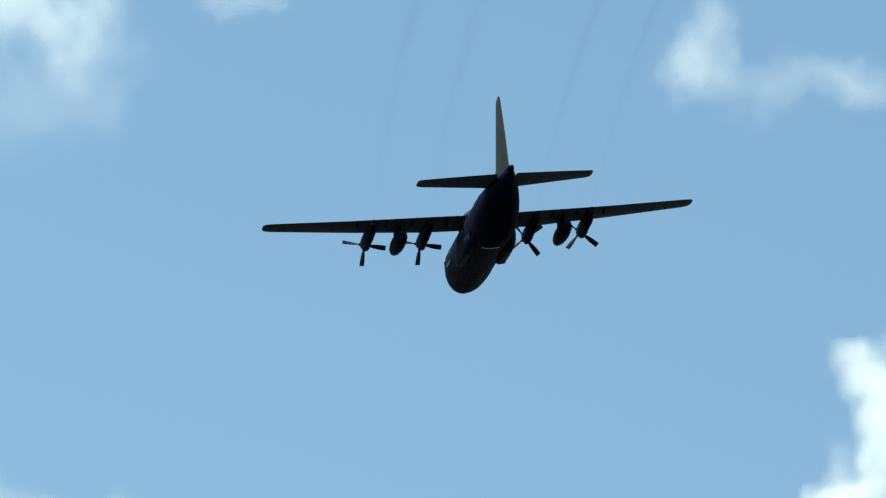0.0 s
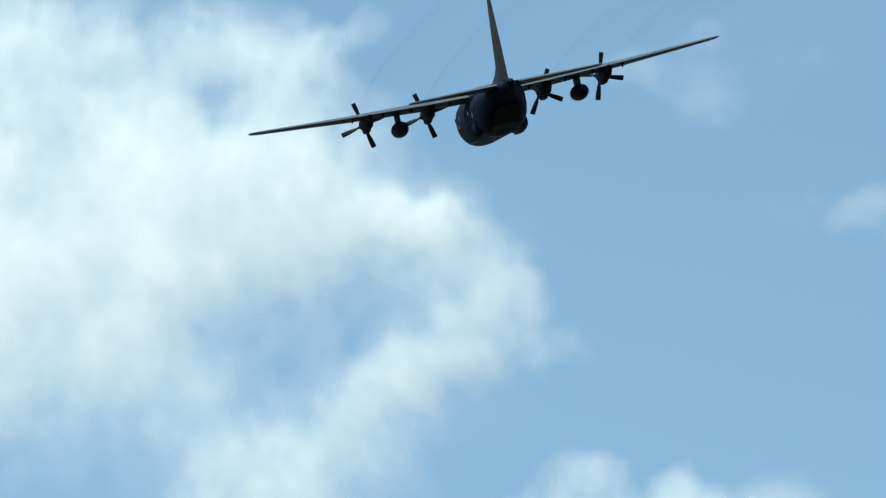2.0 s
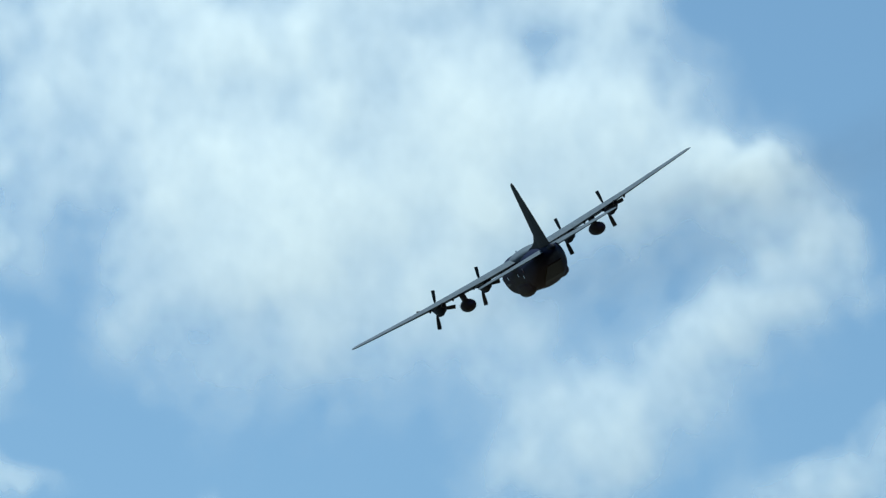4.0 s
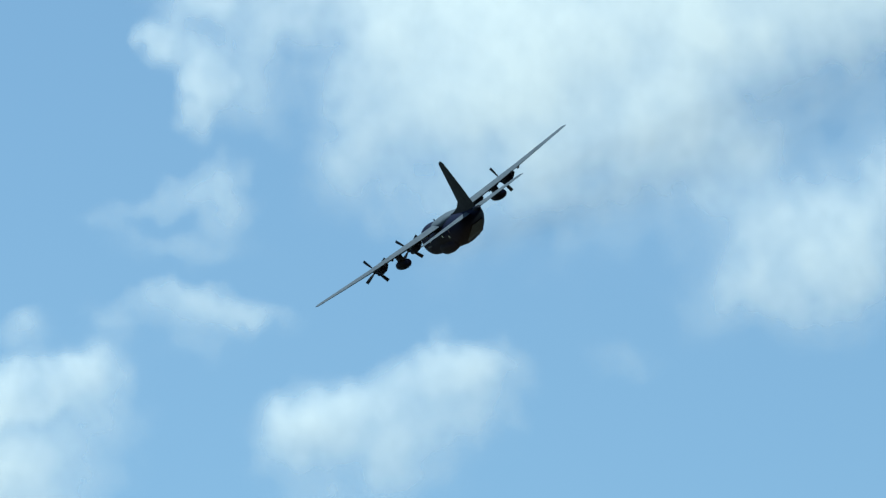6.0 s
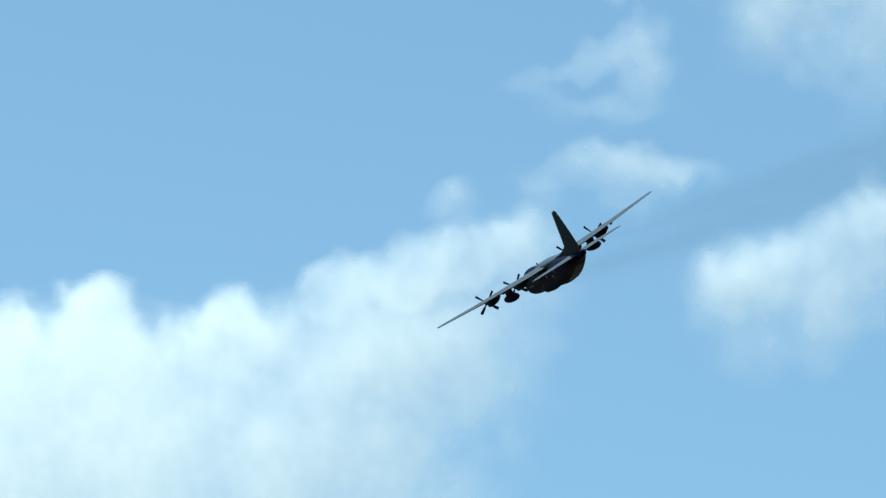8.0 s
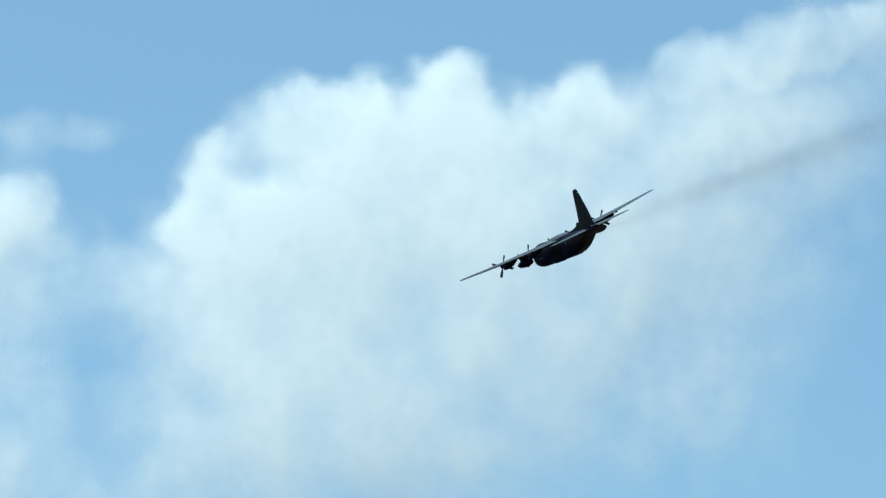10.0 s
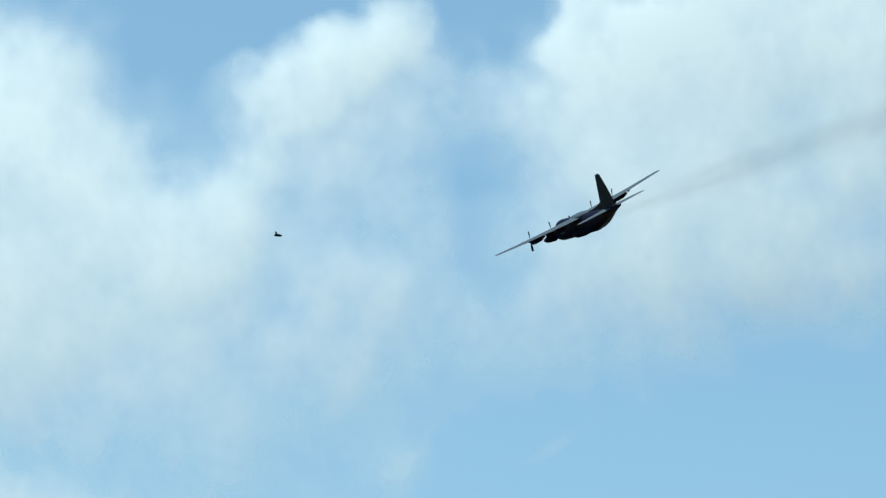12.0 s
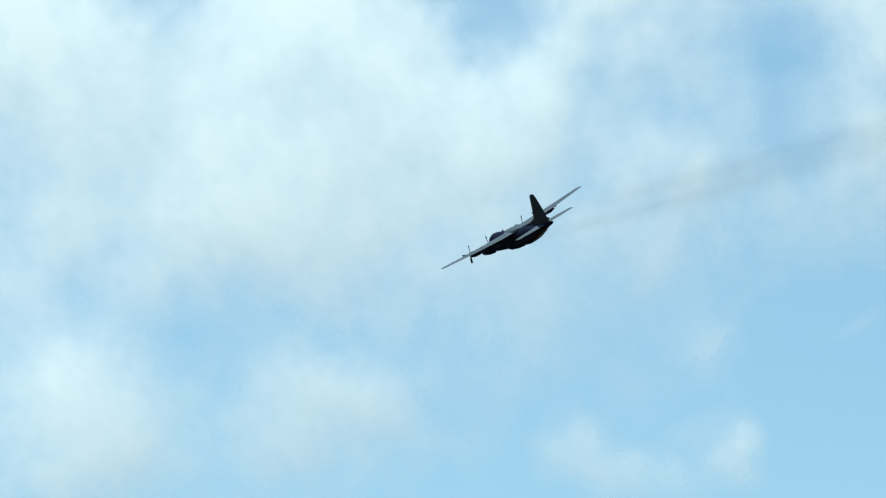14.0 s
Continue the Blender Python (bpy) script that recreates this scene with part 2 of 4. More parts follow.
# main body
cloud_bank((7.20, 22.29, 1.80, 1.09, 0, 0.60, 1.5), (9.21, 22.71, 1.16, 1.11, 0, 0.66, 1.3), (5.49, 22.00, 0.85, 0.74, 0, 0.60, 1.4),
           (4.29, 22.19, 0.74, 0.48, -10, 0.60, 1.6), (3.20, 21.79, 0.58, 0.22, -15, 0.60, 1.8), (2.66, 21.78, 0.29, 0.15, -25, 0.45, 1.8),
           (4.68, 21.26, 0.74, 0.37, 0, 0.42, 1.1), (3.83, 20.78, 0.79, 0.42, 0, 0.20, 1.0), (7.06, 20.65, 1.27, 0.50, 0, 0.45, 1.1),
           (7.27, 19.91, 0.32, 0.53, -30, 0.25, 1.0), (6.20, 20.03, 1.06, 0.42, 0, 0.13, 1.0), (8.00, 20.00, 0.37, 0.79, 0, 0.15, 1.0),
           (5.88, 20.44, 1.16, 0.53, 0, 0.20, 1.0), (3.85, 21.46, 0.79, 0.37, 0, 0.30, 1.1), (4.00, 22.75, 0.42, 0.32, -20, 0.30, 1.1),
           (7.94, 21.39, 0.74, 0.53, 1, 0.65, 1.3), (6.23, 21.54, 1.22, 0.64, 1, 0.65, 1.3), (8.70, 20.57, 0.42, 0.64, 1, 0.40, 1.3),
           (5.42, 20.55, 0.90, 0.48, 1, 0.20, 1.0), (7.45, 20.51, 0.79, 0.48, 1, 0.35, 1.0), (7.76, 19.65, 0.79, 0.26, 1, 0.22, 1.0),
           (5.41, 20.02, 0.69, 0.26, 1, 0.12, 1.0), (3.84, 21.84, 1.06, 0.32, 1, 0.22, 1.2), (7.02, 20.99, 1.38, 0.69, 1, 0.50, 1.3),
           (8.38, 20.83, 0.58, 0.48, 1, 0.35, 1.2), (7.80, 21.24, 0.90, 0.58, 0, 0.45, 1.3), (6.78, 19.44, 0.95, 0.53, 0, 0.06, 1.0))
# slanted arm
cloud_bank((3.10, 19.83, 1.01, 0.48, 30, 0.18, 1.0), (4.56, 19.46, 0.58, 0.53, 0, 0.15, 1.0), (2.00, 21.09, 0.32, 0.28, 0, 0.45, 1.7),
           (2.20, 21.41, 0.42, 0.26, 0, 0.30, 1.4), (2.24, 20.72, 0.48, 0.32, 0, 0.45, 1.5), (1.62, 20.56, 0.32, 0.15, -15, 0.30, 1.2),
           (2.93, 20.25, 0.69, 0.29, 20, 0.48, 1.3), (3.66, 19.72, 0.58, 0.40, 35, 0.52, 1.3), (4.11, 19.09, 0.48, 0.42, 0, 0.35, 1.1),
           (5.01, 18.82, 0.48, 0.32, 0, 0.18, 1.0), (2.70, 20.31, 0.58, 0.29, 36, 0.20, 1.1), (4.04, 18.98, 0.32, 0.42, 1, 0.30, 1.2),
           (4.72, 19.50, 0.32, 0.32, 1, 0.30, 1.0), (4.94, 18.91, 0.21, 0.26, 1, 0.20, 1.0))
# low heap
cloud_bank((1.08, 19.14, 0.34, 0.29, 0, 0.42, 2.2), (1.71, 18.81, 0.53, 0.28, 10, 0.38, 1.8), (0.19, 19.00, 0.32, 0.32, 0, 0.40, 2.1),
           (-0.25, 18.80, 0.48, 0.21, 0, 0.33, 1.4), (0.65, 18.53, 1.32, 0.37, 0, 0.38, 1.3), (2.43, 18.60, 0.32, 0.21, 0, 0.25, 1.1),
           (-0.81, 18.76, 0.48, 0.32, 0, 0.40, 1.3))
# small shreds
cloud_bank((2.87, 18.51, 0.21, 0.37, 1, 0.13, 1.0), (2.42, 18.17, 0.32, 0.37, 1, 0.20, 1.0), (6.21, 18.20, 0.26, 0.15, 1, 0.15, 1.1))
# ragged edge
cloud_bank((10.86, 21.21, 0.21, 0.16, 0, 0.42, 1.6), (10.46, 20.90, 0.17, 0.31, 0, 0.42, 1.6), (10.50, 20.50, 0.11, 0.21, 0, 0.30, 1.3),
           (10.01, 20.75, 0.26, 0.34, 0, 0.28, 1.1), (10.64, 21.53, 0.32, 0.13, 0, 0.30, 1.1), (9.85, 21.41, 0.37, 0.24, 0, 0.30, 1.0),
           (8.98, 20.34, 0.32, 0.48, 0, 0.25, 1.0))
# torn wisps
cloud_bank((10.24, 19.74, 0.16, 0.34, 0, 0.38, 1.5), (10.83, 19.65, 0.48, 0.14, 12, 0.30, 1.4), (11.10, 19.32, 0.40, 0.11, -10, 0.15, 1.0),
           (10.54, 19.20, 0.42, 0.10, 5, 0.17, 1.0))
# low puff
cloud_bank((8.04, 18.11, 0.50, 0.25, 0, 0.50, 1.8), (8.84, 17.63, 0.79, 0.31, 8, 0.52, 1.5), (9.54, 17.49, 0.26, 0.26, 0, 0.35, 1.4),
           (7.79, 17.72, 0.32, 0.32, 0, 0.35, 1.4), (8.78, 17.16, 0.58, 0.34, 0, 0.42, 1.1), (7.34, 18.12, 0.21, 0.16, 0, 0.15, 1.0))
# flat streak
cloud_bank((10.70, 18.67, 0.58, 0.19, -3, 0.40, 1.5), (9.97, 18.57, 0.40, 0.13, -8, 0.30, 1.3), (10.69, 18.35, 0.42, 0.16, 0, 0.15, 1.0),
           (12.25, 18.37, 0.21, 0.13, 0, 0.25, 1.2))
# great shoulder
cloud_bank((13.28, 17.65, 0.43, 0.26, 20, 0.60, 2.8), (12.61, 17.78, 0.51, 0.32, 18, 0.68, 2.8), (11.94, 17.90, 0.51, 0.28, 15, 0.56, 2.4),
           (11.50, 17.89, 0.26, 0.32, 0, 0.45, 1.6), (12.90, 17.15, 0.79, 0.42, 0, 0.55, 1.2), (13.73, 17.00, 0.64, 0.42, 0, 0.60, 1.6),
           (12.91, 16.51, 0.85, 0.58, 0, 0.35, 1.1), (12.12, 17.29, 0.42, 0.32, 0, 0.25, 1.0), (12.15, 18.43, 0.24, 0.15, 0, 0.08, 1.0),
           (11.91, 16.65, 0.42, 0.42, 0, 0.15, 1.0), (11.32, 17.61, 0.32, 0.42, 1, 0.15, 1.0))
# great heap
cloud_bank((15.73, 17.40, 0.41, 0.39, 0, 0.80, 3.0), (16.89, 17.14, 0.68, 0.44, 0, 0.88, 3.4), (14.39, 17.20, 0.39, 0.41, 0, 0.72, 2.8),
           (16.22, 17.12, 0.40, 0.32, 0, 0.60, 2.2), (15.11, 17.01, 0.42, 0.32, 0, 0.55, 1.8), (16.17, 16.42, 1.69, 0.90, 0, 0.88, 2.6),
           (17.90, 16.20, 0.55, 0.71, 0, 0.88, 4.2), (17.37, 15.41, 1.09, 0.85, 0, 0.92, 2.2), (15.51, 15.36, 1.38, 0.90, 0, 0.72, 1.4),
           (16.76, 14.25, 1.69, 0.69, 0, 0.75, 1.6), (13.85, 16.20, 0.95, 0.85, 0, 0.55, 1.3), (13.97, 14.93, 1.01, 0.79, 0, 0.38, 1.0),
           (13.32, 14.29, 0.48, 0.42, 0, 0.25, 1.0), (12.97, 15.77, 0.58, 0.64, 0, 0.25, 1.0))
# far left heap
cloud_bank((18.91, 15.45, 0.37, 0.48, 0, 0.22, 1.0), (20.51, 15.90, 0.74, 0.40, 15, 0.73, 2.8), (19.90, 16.34, 0.32, 0.32, 20, 0.62, 2.6),
           (21.08, 15.66, 0.50, 0.31, 0, 0.60, 1.8), (19.79, 15.62, 0.42, 0.48, 0, 0.42, 1.2), (20.50, 15.24, 0.64, 0.37, 0, 0.30, 1.0),
           (21.21, 15.07, 0.53, 0.42, 0, 0.45, 1.1), (19.58, 17.05, 0.40, 0.16, 0, 0.33, 1.5), (19.16, 16.92, 0.26, 0.12, 20, 0.25, 1.2),
           (19.96, 16.89, 0.21, 0.19, 0, 0.20, 1.1))
# near heap
cloud_bank((21.96, 14.37, 0.64, 0.45, 10, 0.78, 1.8), (21.46, 13.96, 0.90, 0.53, 0, 0.50, 1.3), (20.11, 14.72, 0.69, 0.53, 0, 0.40, 1.0),
           (20.48, 14.02, 0.79, 0.53, 0, 0.35, 1.0), (18.80, 15.63, 0.37, 0.42, 30, 0.30, 1.0), (18.03, 13.83, 0.64, 0.58, 0, 0.25, 1.0),
           (19.01, 13.35, 1.16, 0.37, 0, 0.20, 1.0), (23.79, 15.57, 1.06, 0.79, 0, 0.78, 1.6), (23.07, 14.99, 0.53, 0.53, 0, 0.62, 1.7),
           (23.33, 13.77, 1.22, 0.74, 0, 0.70, 1.3), (22.35, 14.42, 0.79, 0.48, 0, 0.40, 1.2), (21.37, 14.90, 0.37, 0.32, 30, 0.50, 1.5),
           (22.78, 12.98, 1.43, 0.58, 0, 0.38, 1.0), (20.50, 13.52, 0.79, 0.53, 0, 0.30, 1.0), (23.79, 11.76, 0.58, 0.32, 0, 0.30, 1.0))
# top corner
cloud_bank((26.51, 15.18, 0.90, 0.79, 0, 0.97, 1.8), (25.36, 14.35, 1.75, 0.95, 0, 0.80, 1.3), (25.35, 13.56, 1.48, 0.69, 0, 0.40, 1.1),
           (26.37, 12.43, 0.69, 0.58, 0, 0.30, 1.0), (23.60, 12.77, 0.74, 0.37, 0, 0.30, 1.0), (25.61, 12.87, 0.95, 0.32, 0, 0.25, 1.0),
           (23.66, 14.95, 1.06, 0.64, 0, 0.62, 1.2), (22.24, 14.31, 0.79, 0.53, 0, 0.65, 1.3), (24.10, 13.62, 1.22, 0.58, 0, 0.45, 1.0))
# late veil
cloud_bank((20.98, 15.10, 0.48, 0.32, 0, 0.30, 1.1), (20.45, 13.13, 0.53, 0.32, 0, 0.25, 1.0), (19.19, 13.70, 0.32, 0.21, 0, 0.25, 1.0),
           (21.81, 12.24, 1.06, 0.53, 0, 0.15, 1.0), (19.92, 12.12, 0.26, 0.21, 30, 0.20, 1.0), (19.79, 12.25, 0.64, 0.08, 50, 0.10, 1.0),
           (18.27, 12.55, 0.53, 0.06, 40, 0.10, 1.0), (21.15, 12.14, 1.38, 0.42, 0, 0.13, 1.0))
# near foot
cloud_bank((26.42, 12.22, 0.79, 0.64, 0, 0.35, 1.0), (24.38, 12.05, 0.95, 0.48, 0, 0.22, 1.0), (25.87, 11.59, 0.69, 0.58, 0, 0.85, 1.5),
           (26.02, 11.01, 0.79, 0.37, 0, 0.65, 1.3), (23.55, 11.61, 0.69, 0.42, 0, 0.50, 1.2), (24.19, 11.13, 0.53, 0.37, 0, 0.35, 1.0),
           (22.79, 11.34, 0.48, 0.37, 0, 0.25, 1.0))
# late puffs
cloud_bank((21.17, 11.26, 0.37, 0.26, 20, 0.42, 1.5), (20.68, 10.94, 0.58, 0.21, 0, 0.36, 1.2), (19.66, 11.16, 0.25, 0.26, 20, 0.46, 1.5),
           (19.98, 11.38, 0.21, 0.16, 30, 0.15, 1.1))
# clear holes in the banks
gap((4.83, 22.83, 0.26, 0.19, 0, 0.45, 1.4), (3.55, 20.99, 0.64, 0.32, 11, 0.36, 1.1), (17.69, 16.68, 0.26, 0.11, 0, 0.35, 1.0),
    (19.23, 14.62, 0.29, 0.37, 0, 0.45, 1.1), (22.14, 15.69, 0.56, 0.69, 0, 0.60, 1.8), (24.63, 12.40, 0.58, 0.32, 15, 0.60, 1.2),
    (19.12, 14.39, 0.37, 0.58, -20, 0.40, 1.2), (14.13, 17.06, 0.26, 0.16, 1, 0.25, 1.0))


def value_noise(u, v, seed):
    """Smooth random heights from 0 to 1 on a unit lattice."""
    table = np.random.RandomState(seed).rand(64, 64)
    iu, iv = np.floor(u).astype(int), np.floor(v).astype(int)
    fu, fv = u - iu, v - iv
    fu, fv = fu * fu * fu * (fu * (fu * 6 - 15) + 10), fv * fv * fv * (fv * (fv * 6 - 15) + 10)
    p, q = table[iu % 64, iv % 64], table[(iu + 1) % 64, iv % 64]
    r, w = table[iu % 64, (iv + 1) % 64], table[(iu + 1) % 64, (iv + 1) % 64]
    return (p * (1 - fu) + q * fu) * (1 - fv) + (r * (1 - fu) + w * fu) * fv


def billow(u, v, octaves, seed, gain=0.55):
    """Layered noise about 0, within about 1."""
    total, size, norm = 0.0, 1.0, 0.0
    for k in range(octaves):
        c, d = math.cos(1.1 * k), math.sin(1.1 * k)
        total = total + size * (2 * value_noise((u * c - v * d) * 2 ** k + 9.7 * k, (u * d + v * c) * 2 ** k, seed + k) - 1)
        norm += size
        size *= gain
    return total / norm * 1.6


def cloud_label(full):
    return ("bright white heaped cloud with ragged sunlit edges" if full > 0.8 else
            "soft white fair-weather cloud thinning into blue sky" if full > 0.4 else
            "thin pale wisp of cloud in blue sky")


def blurred(field, half):
    """A field smoothed over a square of 2 * half + 1 cells, three times."""
    for _ in range(3):
        for axis in (0, 1):
            field = sum(np.roll(field, k, axis) for k in range(-half, half + 1)) / (2 * half + 1)
    return field


def split_clouds(owner, keep, block):
    """Gives each connected stretch of one bank a number of its own, on blocks of cells; small islands go to the bank they touch."""
    rows_n, cols_n = owner.shape[0] // block, owner.shape[1] // block
    own = owner[: rows_n * block : block, : cols_n * block : block].copy()
    full = keep[: rows_n * block, : cols_n * block].reshape(rows_n, block, cols_n, block).any((1, 3))

    def stretches():
        label, found = -np.ones(own.shape, int), []
        for i, j in zip(*np.nonzero(full)):
            if label[i, j] >= 0:
                continue
            label[i, j], cells, k, beside = len(found), [(i, j)], 0, {}
            while k < len(cells):
                a, b = cells[k]
                k += 1
                for c, d in ((a - 1, b), (a + 1, b), (a, b - 1), (a, b + 1)):
                    if not (0 <= c < own.shape[0] and 0 <= d < own.shape[1] and full[c, d]):
                        continue
                    if own[c, d] != own[i, j]:
                        beside[own[c, d]] = beside.get(own[c, d], 0) + 1
                    elif label[c, d] < 0:
                        label[c, d] = len(found)
                        cells.append((c, d))
            found.append((cells, beside))
        return label, found

    for _ in range(2):
        for cells, beside in stretches()[1]:
            if len(cells) < 150 and beside:
                for c in cells:
                    own[c] = max(beside, key=beside.get)
            elif len(cells) < 12:
                for c in cells:
                    full[c] = False
    label, found = stretches()
    label = np.repeat(np.repeat(label, block, 0), block, 1)
    whole = -np.ones(owner.shape, int)
    whole[: label.shape[0], : label.shape[1]] = label
    return whole, len(found)


def make_clouds():
    """Far banks of cloud on one gently bulged shell: each is a ragged sheet, thick where its lobes meet and thinning to nothing at its rim."""
    step = 0.034
    A, E = np.meshgrid(np.arange(-6.5, 29.0, step), np.arange(8.0, 30.5, step))
    WA = A + 0.12 * billow(A * 1.3, E * 1.3, 3, 11, 0.55) + 0.07 * billow(A * 3.6, E * 3.6 + 17, 3, 77, 0.5)
    WE = E + 0.12 * billow(A * 1.3 + 31, E * 1.3, 3, 23, 0.55) + 0.07 * billow(A * 3.6 + 5, E * 3.6, 3, 91, 0.5)

    def lobe_field(a, e, w, h, tilt, crisp):
        da, de = -(WA - a) * math.cos(radians(e)), WE - e
        c, s = math.cos(radians(tilt)), math.sin(radians(tilt))
        u, v = (da * c + de * s) / w, (de * c - da * s) / h
        return np.exp(-0.7 * (u * u + v * v) ** crisp)

    clear = np.ones_like(A)
    most, owner = np.zeros_like(A), np.zeros(A.shape, int)
    for k, lobes in enumerate(CLOUDS):
        own = np.ones_like(A)
        for a, e, w, h, tilt, full, crisp in lobes:
            own *= 1 - min(full, 0.97) * lobe_field(a, e, w, h, tilt, crisp)
        clear *= own
        owner = np.where(1 - own > most, k, owner)
        most = np.maximum(most, 1 - own)
    thick = 1 - clear
    for a, e, w, h, tilt, full, crisp in HOLES:
        thick = thick * (1 - full * lobe_field(a, e, w, h, tilt, crisp))
    rim = 4 * np.clip(thick, 0, 1) * np.clip(1 - thick, 0, 1)
    thick = thick * (1 + 0.12 * billow(A * 1.1 + 7, E * 1.1, 2, 41, 0.5)) + 0.07 * thick * billow(A * 4.1, E * 3.3 + 3, 3, 63, 0.55)
    thick = thick + 0.2 * rim * billow(A * 2.0 + 13, E * 1.8, 3, 131, 0.55)
    keep = thick > 0.012
    keep = keep[:-1, :-1] & keep[1:, :-1] & keep[:-1, 1:] & keep[1:, 1:]
    near = blurred(np.clip(thick, 0, 1), 4)
    r = 3650 + 5 * near + 11 * blurred(near, 22) - 3 * billow(A * 0.3, E * 0.3, 2, 57)
    ar, er = np.radians(A), np.radians(E)
    P = np.stack([-np.sin(ar) * np.cos(er) * r, np.cos(ar) * np.cos(er) * r, np.sin(er) * r], -1).reshape(-1, 3)
    G = P.reshape(*A.shape, 3)
    N = np.cross(np.gradient(G, axis=1), np.gradient(G, axis=0)).reshape(-1, 3)
    N /= np.linalg.norm(N, axis=1, keepdims=True)
    ids = np.arange(A.size).reshape(A.shape)
    quads = np.stack([ids[:-1, :-1], ids[:-1, 1:], ids[1:, 1:], ids[1:, :-1]], -1)
    number, count = split_clouds(owner[:-1, :-1], keep, 4)
    for k in range(count):
        mine = quads[keep & (number == k)]
        used, flat = np.unique(mine, return_inverse=True)
        centre = P[used].mean(0)
        me = bpy.data.meshes.new("cloud")
        me.from_pydata((P[used] - centre).tolist(), [], flat.reshape(-1, 4).tolist())
        me.attributes.new("thickness", "FLOAT", "POINT").data.foreach_set("value", thick.reshape(-1)[used].astype(np.float32))
        me.polygons.foreach_set("use_smooth", [True] * len(me.polygons))
        me.normals_split_custom_set_from_vertices(N[used].tolist())
        me.materials.append(CLOUD)
        ob = new("cloud", me)
        ob.location = centre
        tagged(ob, cloud_label(float(np.percentile(thick.reshape(-1)[used], 95))), "cloud", "clouds in the sky")


make_clouds()

# ---- the aeroplane: +y is forward, +x the right wing, +z up ----
plane = new("aeroplane")
tagged(plane, "grey four-engined military transport aeroplane banking in flight, its body coloured as if in shade", "aeroplane")

# span, leading edge, chord, height of the chord, thickness
WING = [(0.0, 1.25, 4.88, 2.12, 0.18), (5.2, 1.25, 4.88, 2.2, 0.18), (12.0, 1.05, 3.85, 2.48, 0.15),
        (19.4, 0.8, 2.6, 2.92, 0.12), (20.0, 0.62, 2.2, 2.96, 0.11), (20.22, 0.2, 1.4, 2.98, 0.07)]
TAIL = [(0.0, -13.2, 4.6, 2.02, 0.12), (1.2, -13.3, 4.4, 2.02, 0.12), (7.5, -14.7, 2.45, 2.06, 0.1),
        (7.9, -14.95, 2.05, 2.06, 0.09), (8.03, -15.3, 1.4, 2.06, 0.06)]
FIN = [(1.6, -10.6, 8.2, 0, 0.085), (2.6, -11.5, 7.2, 0, 0.09), (5.5, -13.4, 5.1, 0, 0.1), (8.6, -15.2, 2.75, 0, 0.1),
       (9.15, -15.55, 2.2, 0, 0.09), (9.38, -15.95, 1.4, 0, 0.07)]


def fuselage():
    stations = [(13.2, -0.2, 0.06, 0.06, 2.0), (13.08, -0.2, 0.36, 0.34, 2.0), (12.78, -0.18, 0.68, 0.66, 2.0), (12.3, -0.12, 1.0, 0.98, 2.0),
                (11.6, 0.0, 1.35, 1.36, 2.0), (10.8, 0.16, 1.64, 1.68, 2.1), (10.0, 0.33, 1.86, 1.95, 2.15), (9.1, 0.48, 2.02, 2.12, 2.2),
                (8.1, 0.46, 2.12, 2.12, 2.2), (6.0, 0.44, 2.16, 2.1, 2.2), (0.0, 0.44, 2.16, 2.1, 2.2), (-4.0, 0.44, 2.16, 2.1, 2.2),
                (-6.5, 0.44, 2.16, 2.08, 2.2), (-8.0, 0.55, 2.13, 1.95, 2.3), (-9.5, 0.74, 2.07, 1.74, 2.4), (-11.0, 0.96, 1.95, 1.48, 2.5),
                (-12.5, 1.17, 1.77, 1.21, 2.5), (-14.0, 1.37, 1.52, 0.99, 2.5), (-15.5, 1.55, 1.2, 0.79, 2.5), (-17.0, 1.7, 0.84, 0.6, 2.4),
                (-18.3, 1.8, 0.52, 0.46, 2.2), (-19.3, 1.86, 0.28, 0.3, 2.0), (-19.8, 1.88, 0.08, 0.1, 2.0)]
    # the underside flattens towards the cargo ramp
    rings = []
    for st in stations:
        flat = min(1.0, max(0.0, (-5.0 - st[0]) / 5.0))
        rings.append(hull_ring(*st, low=st[4] + 1.1 * flat))
    return part("fuselage", loft(rings), SHADED_GREY, plane)


body = fuselage()


def band(name, y0, y1, out, mat, label=""):
    """A raised strap round the body."""
    rings = []
    for y, o in ((y0, 0.0), (y0, out), (y1, out), (y1, 0.0)):
        rings.append(hull_ring(y, 0.44, 2.155 + o, 2.095 + o, 2.2, 48))
    return part(name, loft(rings, False), mat, body, label)


for y in (6.4, 2.9, -5.6):
    band("frame_strap", y, y - 0.12, 0.012, SEAM)


